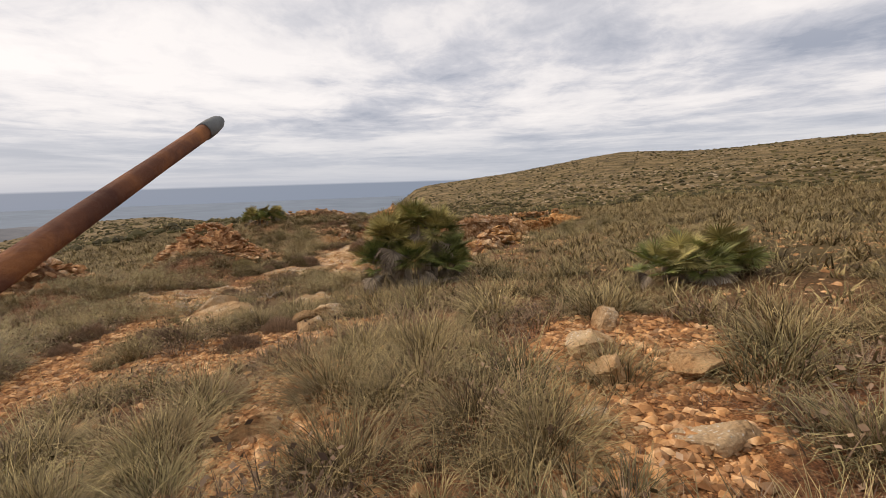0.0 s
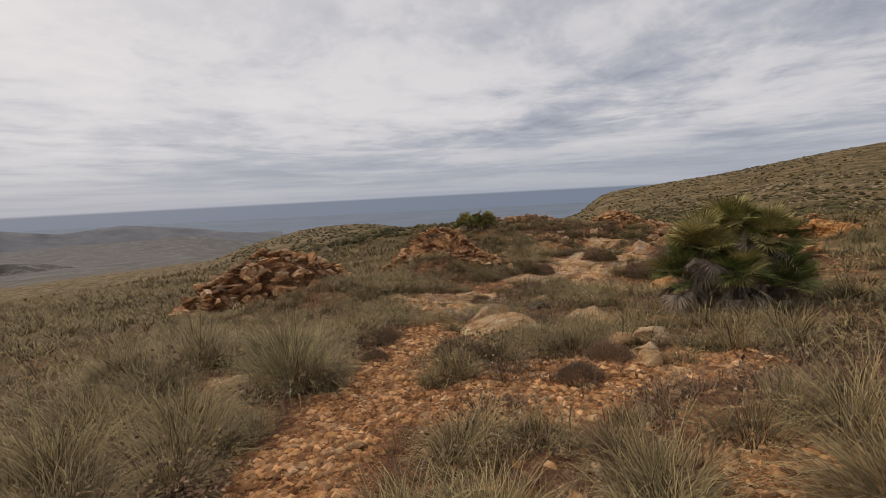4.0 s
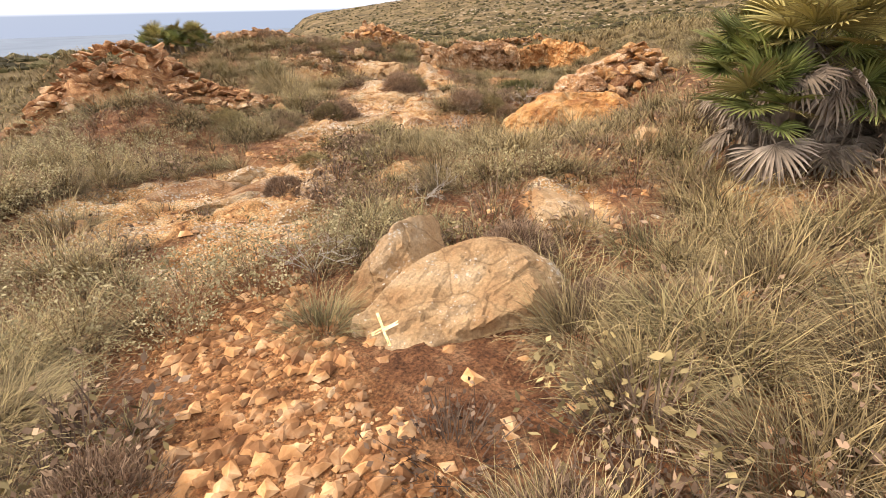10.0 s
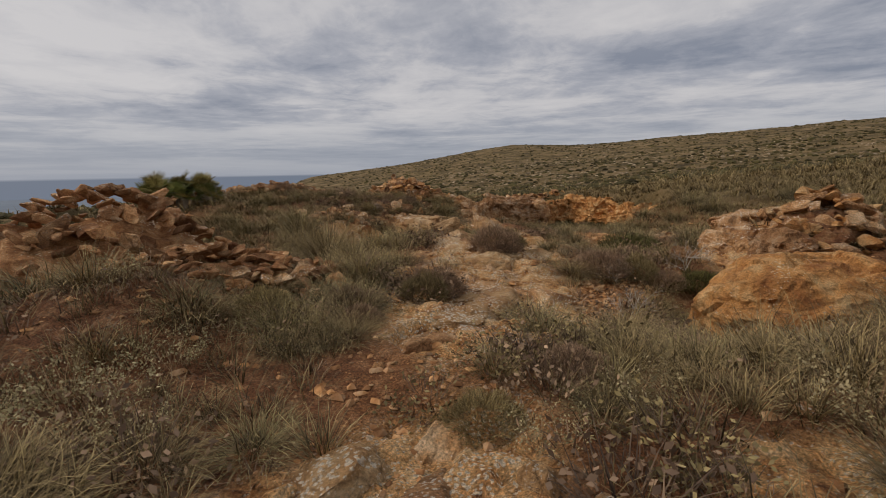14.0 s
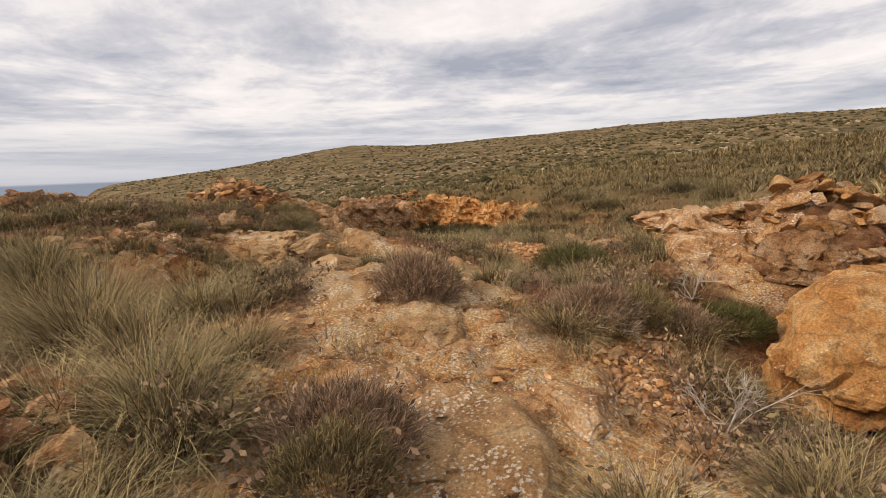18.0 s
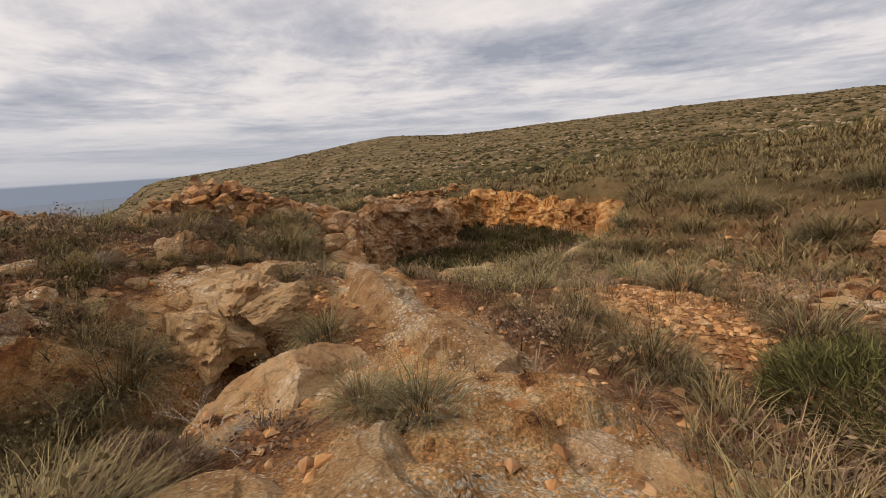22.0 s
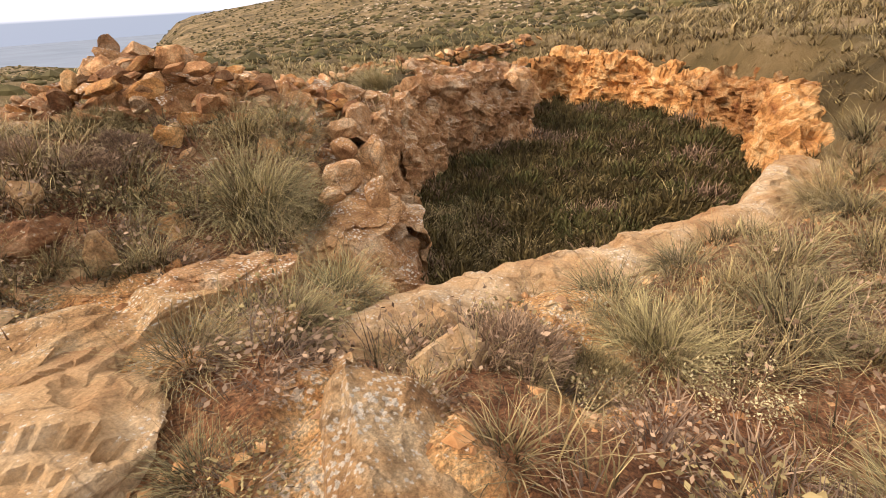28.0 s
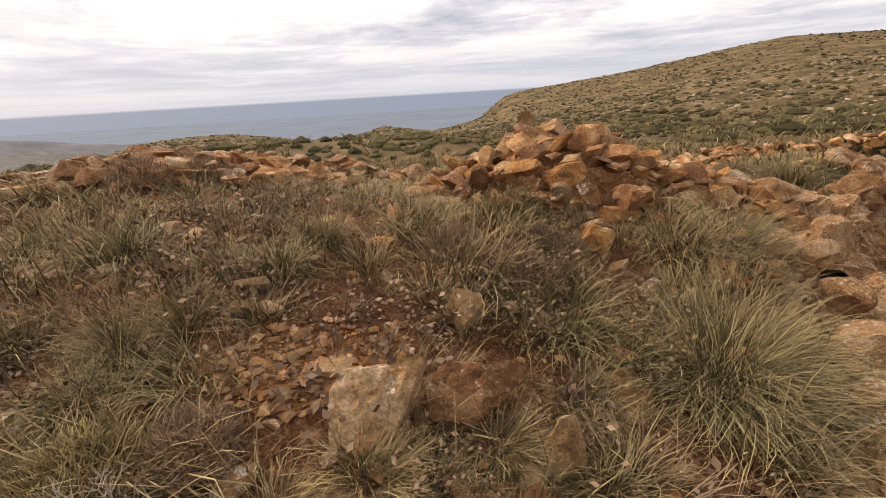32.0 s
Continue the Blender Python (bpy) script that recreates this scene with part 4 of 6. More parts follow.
for x, y, top, size, turn, seed in ((5.3, 23.75, -0.66, (0.24, 0.16, 0.13), 10, 64), (5.75, 23.7, -0.66, (0.28, 0.2, 0.12), 40, 65), (6.2, 23.7, -0.7, (0.2, 0.18, 0.14), 70, 66), (5.9, 23.3, -0.82, (0.42, 0.25, 0.2), 20, 67), (6.75, 23.25, -0.95, (0.34, 0.24, 0.26), 0, 68),
                                    (4.75, 23.3, -0.85, (0.22, 0.16, 0.12), 30, 69), (5.1, 23.4, -0.9, (0.2, 0.12, 0.1), 60, 70)):
    boulder("bank_stone", "flat ochre stone on the bank of the pit", x, y, top, size, turn, seed, M_ROCK, 3, blocks=0.1, group="stones on the pit bank")
# rocks past the spine
for x, y, top, size, turn, seed, mat in ((8.35, 23.55, -1.0, (1.35, 0.55, 0.4), 22, 71, M_TAN), (9.35, 23.95, -1.02, (0.8, 0.4, 0.3), 28, 72, M_ROCK), (7.98, 24.84, -0.42, (0.3, 0.22, 0.32), 30, 73, M_ROCK), (7.25, 24.05, -0.86, (0.24, 0.2, 0.17), 20, 74, M_GREY),
                                         (9.4, 25.15, -0.98, (0.5, 0.3, 0.28), 40, 75, M_ORANGE), (8.5, 25.6, -0.48, (0.16, 0.13, 0.2), 10, 76, M_TAN), (11.0, 26.2, -0.9, (0.17, 0.14, 0.14), 10, 77, M_ORANGE), (6.2, 24.9, -0.5, (0.3, 0.2, 0.16), 15, 78, M_GREY),
                                         (8.45, 24.95, -0.62, (0.35, 0.2, 0.2), 15, 79, M_RUBBLE), (6.3, 26.1, -0.35, (0.26, 0.16, 0.12), 15, 80, M_TAN), (9.9, 26.6, -0.42, (0.2, 0.16, 0.18), 60, 81, M_ORANGE)):
    boulder("boulder", "weathered ochre rock among dry scrub", x, y, top, size, turn, seed, mat, 5 if size[0] > 0.6 else 4, 12, 0.18, blocks=0.15)
boulder("standing_stone", "small pointed grey stone standing upright", 8.8, 24.6, -0.72, (0.14, 0.10, 0.22), 20, 82, M_GREY, 3, 16, 0.05, depth=(0.4, 0.8))
# quarry pit rim: fractured cliffs on the far sides, smooth tan rock on the near side
DROP = [(-0.9, 0.4), (-0.4, 0.05), (0.0, 0.0), (0.14, 0.2), (0.20, 0.8), (0.28, 1.4), (0.5, 2.4)]
WIDE = [(-2.4, 0.85), (-1.5, 0.25), (-0.6, 0.05), (0.0, 0.0), (0.14, 0.2), (0.20, 0.8), (0.28, 1.4), (0.5, 2.4)]
CRAG = [(-2.2, 0.6), (-1.5, 0.0), (-0.6, -0.05), (0.0, 0.2), (0.28, 0.8), (0.38, 1.4), (0.62, 2.5)]
SOFT = [(-0.55, 0.35), (-0.3, 0.08), (0, 0), (0.3, 0.05), (0.42, 0.35), (0.5, 1.0), (0.7, 2.0)]


def rim_line(first, last):
    """The rim of the pit from one corner to another, drawn a little outwards."""
    line = []
    for (ax, ay, az), (bx, by, bz) in zip(PIT[first:last], (PIT + PIT)[first + 1:last + 1]):
        for k in (0.0, 0.33, 0.67):
            x, y = ax + (bx - ax) * k, ay + (by - ay) * k
            line.append((x, y, az + (bz - az) * k + (0.9 * float(fbm(x * 1.3, y * 1.3, 19)) if 1 < first < 12 and k else 0.0)))
    line.append((PIT + PIT)[last])
    a, b, c, d = (Vector(line[k]) for k in (0, 1, -2, -1))
    return [tuple(a - (b - a).normalized() * 0.4)] + line + [tuple(d + (d - c).normalized() * 0.4)]


for first, last, seed, mat, blocks, shape in ((0, 1, 91, M_ROCK, 0.26, DROP), (1, 2, 92, M_ROCK, 0.30, DROP), (2, 3, 93, M_ROCK, 0.34, DROP), (3, 4, 94, M_ROCK, 0.38, DROP), (4, 5, 95, M_ROCK, 0.38, DROP), (5, 6, 96, M_ROCK, 0.40, CRAG), (6, 7, 97, M_ROCK, 0.42, DROP),
                                              (7, 8, 98, M_ORANGE, 0.36, WIDE), (8, 9, 99, M_ORANGE, 0.40, WIDE), (9, 10, 100, M_ORANGE, 0.40, WIDE), (10, 11, 101, M_ORANGE, 0.38, WIDE), (11, 12, 105, M_ORANGE, 0.36, WIDE)):
    swept_rock("pit_crag", "orange cliff on the far rim of the quarry pit" if mat == M_ORANGE else "fractured ochre crag on the rim of the quarry pit", rim_line(first, last), shape, seed, mat, 0.36, blocks, "crags of the quarry pit", 0.06)
swept_rock("rim_rock", "smooth tan rock along the near rim of the quarry pit", rim_line(12, 17)[:-1] + [(10.1, 22.92, -1.42), (9.75, 22.8, -1.42), (9.4, 22.75, -1.5)], SOFT, 103, M_TAN, 0.2, 0.09, step=0.05)
boulder("ledge_rock", "tan ledge jutting over the edge of the quarry pit", 11.15, 25.05, -1.33, (0.95, 0.55, 0.4), 28, 171, M_ROCK, 5, 10, 0.16, blocks=0.2)
boulder("ledge_rock", "reddish rock face under the jutting ledge", 10.95, 24.3, -1.5, (0.62, 0.5, 0.55), 55, 172, M_ROCK, 5, 10, 0.16, blocks=0.24)
boulder("boulder", "broken block leaning above the quarry ledge", 12.3, 26.35, -1.02, (0.5, 0.42, 0.5), 20, 173, M_ROCK, 4, blocks=0.2)
boulder("boulder", "pale block on the lip of the quarry", 12.0, 27.0, -0.92, (0.55, 0.4, 0.42), 60, 174, M_TAN, 4, blocks=0.2)
for x, y, top, size, turn, seed in ((11.35, 25.35, -0.98, (0.32, 0.24, 0.22), 40, 110), (11.55, 25.0, -1.15, (0.26, 0.2, 0.3), 10, 111), (11.7, 25.9, -0.85, (0.24, 0.18, 0.2), 70, 112), (12.1, 26.6, -0.8, (0.3, 0.2, 0.22), 20, 113), (10.9, 24.9, -1.08, (0.2, 0.14, 0.14), 0, 114), (12.6, 26.9, -0.7, (0.4, 0.28, 0.3), 50, 115)):
    boulder("rim_stone", "broken ochre block on the lip of the quarry pit", x, y, top, size, turn, seed, M_ROCK, 3, blocks=0.1, group="blocks on the pit lip")


def paint_cross():
    """Two strokes of paint that follow the boulder's face."""
    from mathutils.bvhtree import BVHTree
    me = cross_rock.data
    m = cross_rock.matrix_world
    bpy.context.view_layer.update()
    m = cross_rock.matrix_world
    tree = BVHTree.FromPolygons([m @ v.co for v in me.vertices], [tuple(p.vertices) for p in me.polygons])
    eye = Vector((-0.127, 3.918, 1.086))
    way = Vector((0.2944, 0.8448, -0.4467)).normalized()
    aim = tree.ray_cast(eye, way)[0] or eye + way * 3.7
    side = way.cross(Vector((0, 0, 1))).normalized()
    up = side.cross(way)
    empty = tagged(new("painted_cross"), "pale yellow painted cross marking the trail", "trail mark")
    empty.location = aim
    for name, a, b in (("stroke", -0.62, 0.1), ("stroke", 0.9, 0.18)):
        bm = bmesh.new()
        rows = []
        for i in range(9):
            k = (i / 8 - 0.5) * 0.19 if a < 0 else (i / 8 - 0.5) * 0.17
            row = []
            for w in (-0.009, 0.009):
                d = side * (k * math.cos(a * 0.35) if a < 0 else k * 0.28 + w) + up * (k * 0.3 + w if a < 0 else -k)
                hit, normal, _, _ = tree.ray_cast(eye + d, way)
                if hit is None:
                    hit, normal = aim + d, -way
                row.append(bm.verts.new(hit + normal * 0.004 - aim))
            rows.append(row)
        for p, q in zip(rows, rows[1:]):
            bm.faces.new((p[0], p[1], q[1], q[0]))
        part(name, bm, M_CROSS, empty)


paint_cross()

# ---- heaps and walls of loose stones ----
def block_mesh(seed, size, mat):
    """An angular broken stone: a squared ball split by a few planes."""
    rng = np.random.default_rng(seed)
    v = ICO[3][0].copy()
    v = v / (np.abs(v).max(1)[:, None] ** 0.9)
    for _ in range(11):
        n = rng.normal(size=3)
        n /= np.linalg.norm(n)
        v = v - np.outer(np.maximum(v @ n - rng.uniform(0.42, 0.88), 0), n)
    v = v * (1 + 0.06 * noise3(v * 5.0 + seed, seed)[:, None])
    me = bpy.data.meshes.new("stone")
    me.from_pydata((v * np.array(size)).tolist(), [], ICO[3][1])
    me.materials.append(mat)
    return me


STONES = {}
for key, mat in (("rubble", M_RUBBLE), ("tan", M_TAN), ("ochre", M_ROCK), ("grey", M_GREY), ("orange", M_ORANGE)):
    STONES[key] = [block_mesh(200 + i, (0.86, 0.48 + 0.05 * (i % 6), 0.28 + 0.06 * (i % 5)), mat) for i in range(10)]


def stone_at(rng, x, y, z, s, keys, parent=None, flat=25):
    ob = new("stone", STONES[keys[int(rng.integers(len(keys)))]][int(rng.integers(10))])
    m = pose(x, y, z, rng.uniform(-flat, flat), rng.uniform(-flat, flat), rng.uniform(0, 360)) @ Matrix.Diagonal((s, s, s * rng.uniform(0.8, 1.15), 1))
    if parent:
        ob.parent = parent
        m = parent.matrix_world.inverted() @ m
    ob.matrix_basis = m
    return ob


def heap(name, label, x, y, r, h, n, seed, keys, sizes=(0.09, 0.26), stretch=1.0, turn=0.0):
    """A heap of loose stones, largest ones outside and on top."""
    rng = np.random.default_rng(seed)
    base = new(name)
    base.matrix_world = pose(x, y, z_at(x, y))
    bpy.context.view_layer.update()
    tagged(base, label, "stone heap")
    c, s = math.cos(radians(turn)), math.sin(radians(turn))
    for i in range(n):
        d, a = math.sqrt(rng.uniform(0, 1)), rng.uniform(0, 2 * math.pi)
        u, v = d * r * stretch * math.cos(a), d * r * math.sin(a)
        px, py = x + u * c - v * s, y + u * s + v * c
        size = rng.uniform(*sizes) * 1.12 * (1.25 if rng.uniform() < 0.12 else 1.0)
        rise = h * (1 - d ** 1.45) * (0.85 + 0.3 * float(fbm(np.array([px * 1.3]), np.array([py * 1.3]), seed)[0]))
        stone_at(rng, px, py, z_at(px, py) + rise + size * 0.12, size, keys, base, 32)
    return base


def core(x, y, r, h, stretch, turn, seed):
    """The packed earth and small stones inside a heap."""
    me = rock_mesh("heap_core", 4, seed, (r * stretch * 0.8, r * 0.8, h * 0.86), M_RUBBLE, 3, 0.25, False, (0.6, 0.92), 0.2)
    ob = new("heap_core", me)
    ob.matrix_world = pose(x, y, z_at(x, y) - 0.12, 0, 0, turn)
    return tagged(ob, "packed red earth under a heap of loose stones", "earth mound", kind="structure")


for args in (("stone_heap", "heap of red-brown rubble in dry grass", -5.7, 14.5, 2.2, 0.45 - z_at(-5.7, 14.5), 300, 1, ("rubble", "rubble", "ochre"), (0.12, 0.30), 1.4, 35), ("stone_heap", "rubble mound with grass beside a dwarf palm", -0.35, 19.3, 1.8, 0.58 - z_at(-0.35, 19.3), 300, 2, ("rubble", "rubble", "ochre"), (0.09, 0.24), 1.5, -6), ("stone_heap", "spill of red-brown stones below the mound", 1.3, 17.6, 1.4, 0.7, 280, 3, ("rubble", "rubble", "ochre"), (0.07, 0.19), 1.3, -25), ("cairn", "ruined cairn of ochre stones on the crest", 10.7, 28.9, 1.8, 1.12, 300, 4, ("ochre", "ochre", "orange", "rubble"), (0.10, 0.28), 1.3, 5), ("stone_heap", "spill of large stones beside the cairn", 12.7, 29.1, 1.3, 0.7, 130, 5, ("ochre", "orange", "rubble"), (0.12, 0.34), 1.4, 0), ("stone_heap", "loose stones piled on the rocky bank", 10.6, 13.5, 0.95, 0.02 - z_at(10.6, 13.5), 130, 6, ("ochre", "orange"), (0.10, 0.27), 1.6, 25)):
    if args[5] > 0.3:
        core(args[2], args[3], args[4] * 0.92, args[5] * 0.84, args[10], args[11], 300 + args[7])
    heap(*args)
for args in (("stone_heap", "loose stones on the rocky bank", 11.6, 14.5, 1.0, 0.4, 90, 7, ("ochre", "orange", "grey"), (0.10, 0.26), 1.5, 30), ("stone_heap", "low rubble along the crest", 5.6, 29.6, 0.9, 0.45, 110, 8, ("ochre", "rubble"), (0.10, 0.26), 2.6, 10), ("stone_heap", "far rubble heap behind the pit", 17.6, 34.6, 1.0, 0.5, 90, 9, ("ochre", "rubble"), (0.12, 0.32), 2.4, 5), ("stone_heap", "red rubble strewn over the slope", 13.6, 18.6, 1.3, 0.06, 120, 12, ("rubble", "ochre"), (0.06, 0.17), 1.5, 30), ("stone_heap", "red rubble strewn below the ledges", 12.4, 16.6, 1.0, 0.06, 90, 13, ("rubble", "ochre", "tan"), (0.06, 0.16), 1.6, 35), ("stone_heap", "stones tumbled along the pit edge", 11.7, 26.7, 0.6, 0.2, 60, 10, ("ochre", "rubble", "orange"), (0.08, 0.22), 1.8, 50), ("stone_heap", "flat stones tumbled on the bank of the pit", 5.6, 23.7, 0.7, 0.18, 75, 11, ("ochre", "rubble"), (0.06, 0.17), 1.8, 10)):
    if args[5] > 0.3:
        core(args[2], args[3], args[4] * 0.92, args[5] * 0.84, args[10], args[11], 300 + args[7])
    heap(*args)


top_stone = stone_at(np.random.default_rng(5), 10.0, 28.9, z_at(10.0, 28.9) + 1.05, 0.3, ("ochre",))
top_stone.matrix_basis = pose(10.0, 28.9, z_at(10.0, 28.9) + 0.98, 8, 82, 25) @ Matrix.Diagonal((0.23, 0.30, 0.46, 1))
top_stone.name = "standing_stone"
tagged(top_stone, "upright ochre block on top of the cairn", "rock")


def dry_wall(name, label, line, h, n, seed, keys):
    """A tumbled dry-stone wall along a line of corners."""
    rng = np.random.default_rng(seed)
    base = new(name)
    base.matrix_world = pose(line[0][0], line[0][1], z_at(*line[0]))
    bpy.context.view_layer.update()
    tagged(base, label, "stone wall")
    spans = [math.dist(a, b) for a, b in zip(line, line[1:])]
    for i in range(n):
        k, j = rng.uniform(0, sum(spans)), 0
        while k > spans[j]:
            k -= spans[j]
            j += 1
        (ax, ay), (bx, by) = line[j], line[j + 1]
        f = k / spans[j]
        up = rng.uniform(0, 1) ** 1.2
        off = rng.normal() * 0.26 * (1.15 - up)
        px, py = ax + (bx - ax) * f + off * (by - ay) / spans[j], ay + (by - ay) * f - off * (bx - ax) / spans[j]
        size = rng.uniform(0.15, 0.36)
        top = h * (0.8 + 0.5 * float(fbm(np.array([px * 0.7]), np.array([py * 0.7]), seed)[0]))
        stone_at(rng, px, py, z_at(px, py) + up * top, size, keys, base, 24)


dry_wall("stone_wall", "tumbled dry-stone wall of ochre stones on the crest", [(0.6, 30.4), (3.4, 31.7), (6.2, 32.6), (9.0, 32.7)], 0.58, 300, 21, ("ochre", "ochre", "rubble"))
dry_wall("stone_wall", "distant tumbled wall of ochre stones", [(14.5, 35.2), (18.0, 36.2), (23.0, 36.0), (27.0, 34.5)], 0.55, 200, 22, ("ochre", "orange", "rubble"))


# ---- plants ----
def blades(n, base_r, length, lean, width, seed, segs=4, bend=0.5, up=0.15, flare=0.6, tangle=0.8):
    """Arching blades out of one root: (verts, faces, along)."""
    rng = np.random.default_rng(seed)
    az = rng.uniform(0, 2 * np.pi, n)
    d = np.sqrt(rng.uniform(0, 1, n))
    p = np.stack([d * base_r * np.cos(az), d * base_r * np.sin(az), np.full(n, -0.05)], 1)
    az = az + rng.normal(0, tangle, n)
    ln = length * rng.uniform(0.5, 1.1, n) * (1.05 - 0.25 * d)
    th = np.abs(up * rng.normal(0, 1, n)) + lean * (flare * d + (1 - flare) * rng.uniform(0, 1, n))
    curve = bend * rng.uniform(0.05, 1.5, n)
    side = np.stack([-np.sin(az), np.cos(az), np.zeros(n)], 1) * (width * rng.uniform(0.7, 1.2, n))[:, None]
    twist = rng.normal(0, 0.75 * tangle, n)
    rows, along = [], []
    for k in range(segs + 1):
        s = k / segs
        w = 1 - 0.85 * s ** 1.5
        if k < segs:
            rows += [p - side * w * 0.5, p + side * w * 0.5]
            along += [np.full(n, s), np.full(n, s)]
        else:
            rows.append(p)
            along.append(np.ones(n))
        t = th + curve * s * 2.2
        sway = az + twist * s
        p = p + (ln / segs)[:, None] * np.stack([np.sin(t) * np.cos(sway), np.sin(t) * np.sin(sway), np.cos(t)], 1)
    m = 2 * segs + 1
    v = np.stack(rows, 1).reshape(-1, 3)
    a = np.stack(along, 1).reshape(-1)
    start = np.arange(n) * m
    faces = []
    for k in range(segs - 1):
        faces.append(np.stack([start + 2 * k, start + 2 * k + 1, start + 2 * k + 3, start + 2 * k + 2], 1))
    quads = np.concatenate(faces).tolist()
    tris = np.stack([start + 2 * segs - 2, start + 2 * segs - 1, start + 2 * segs], 1).tolist()
    return v, quads + tris, a


def leaves(n, centres, size, seed, droop=0.3):
    """Small folded leaves about the given centres."""
    rng = np.random.default_rng(seed)
    c = centres[rng.integers(0, len(centres), n)] + rng.normal(0, size * 0.9, (n, 3))
    d = rng.normal(0, 1, (n, 3))
    d[:, 2] = np.abs(d[:, 2]) * 0.8 + 0.1 - droop * rng.uniform(0, 1, n)
    d /= np.linalg.norm(d, axis=1)[:, None]
    s = np.cross(d, rng.normal(0, 1, (n, 3)))
    s /= np.linalg.norm(s, axis=1)[:, None]
    ln = (size * rng.uniform(0.6, 1.3, n))[:, None]
    v = np.stack([c, c + d * ln * 0.5 + s * ln * 0.28, c + d * ln, c + d * ln * 0.5 - s * ln * 0.28], 1).reshape(-1, 3)
    i = np.arange(n) * 4
    return v, np.stack([i, i + 1, i + 2, i + 3], 1).tolist()


def merged(pieces):
    verts, faces, along, o = [], [], [], 0
    for v, f, *a in pieces:
        verts.append(v)
        faces += [tuple(q + o for q in face) for face in f]
        along.append(a[0] if a else np.full(len(v), 0.5))
        o += len(v)
    return np.concatenate(verts), faces, np.concatenate(along)


def plant_mesh(name, pieces, mat):
    v, f, a = merged(pieces)
    ob = mesh_object(name, v, f, mat, along=a)
    me = ob.data
    bpy.data.objects.remove(ob)
    return me


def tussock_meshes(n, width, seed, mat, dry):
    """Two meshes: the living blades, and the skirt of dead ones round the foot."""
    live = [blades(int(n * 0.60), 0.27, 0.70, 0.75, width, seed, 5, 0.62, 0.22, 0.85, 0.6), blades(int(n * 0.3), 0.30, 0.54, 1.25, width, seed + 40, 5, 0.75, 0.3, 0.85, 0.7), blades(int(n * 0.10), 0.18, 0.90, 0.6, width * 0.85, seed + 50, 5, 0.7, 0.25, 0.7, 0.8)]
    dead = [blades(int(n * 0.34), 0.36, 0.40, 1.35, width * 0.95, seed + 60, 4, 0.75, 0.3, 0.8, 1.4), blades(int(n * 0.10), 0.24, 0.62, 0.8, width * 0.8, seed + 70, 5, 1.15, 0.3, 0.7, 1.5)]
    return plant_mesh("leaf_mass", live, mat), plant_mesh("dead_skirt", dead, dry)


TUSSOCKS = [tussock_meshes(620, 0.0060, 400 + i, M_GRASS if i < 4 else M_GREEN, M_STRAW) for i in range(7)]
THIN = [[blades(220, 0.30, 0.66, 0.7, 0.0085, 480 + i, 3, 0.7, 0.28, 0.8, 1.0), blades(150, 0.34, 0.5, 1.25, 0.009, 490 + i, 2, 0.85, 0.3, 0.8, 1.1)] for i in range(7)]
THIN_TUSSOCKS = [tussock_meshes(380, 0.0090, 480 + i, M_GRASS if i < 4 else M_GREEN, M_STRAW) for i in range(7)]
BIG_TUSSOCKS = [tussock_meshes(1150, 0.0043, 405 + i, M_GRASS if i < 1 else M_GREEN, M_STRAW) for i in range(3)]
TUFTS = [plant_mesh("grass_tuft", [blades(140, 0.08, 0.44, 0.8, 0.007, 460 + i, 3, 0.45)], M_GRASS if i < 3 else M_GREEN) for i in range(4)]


def scrub_pieces(seed, r, leafy):
    v, f, a = blades(170, r * 0.4, r * 1.25, 1.3, 0.008, seed, 3, 0.12, 0.3, 0.45)
    tips = v.reshape(170, 7, 3)
    cloud = np.concatenate([tips[:, 6], tips[:, 4], tips[:, 4] * 0.6 + tips[:, 2] * 0.4])
    lv, lf = leaves(leafy, cloud, 0.033, seed + 1)
    return [(v, f, a), (lv, lf)]


SCRUB_SHAPES = [scrub_pieces(500 + i, 0.26, 420) for i in range(5)]
SCRUBS = [(plant_mesh("woody_base", SCRUB_SHAPES[i][:1], M_STEM), plant_mesh("foliage", SCRUB_SHAPES[i][1:], (M_SCRUB, M_SCRUB, M_OLIVE, M_SCRUB, M_OLIVE)[i])) for i in range(5)]


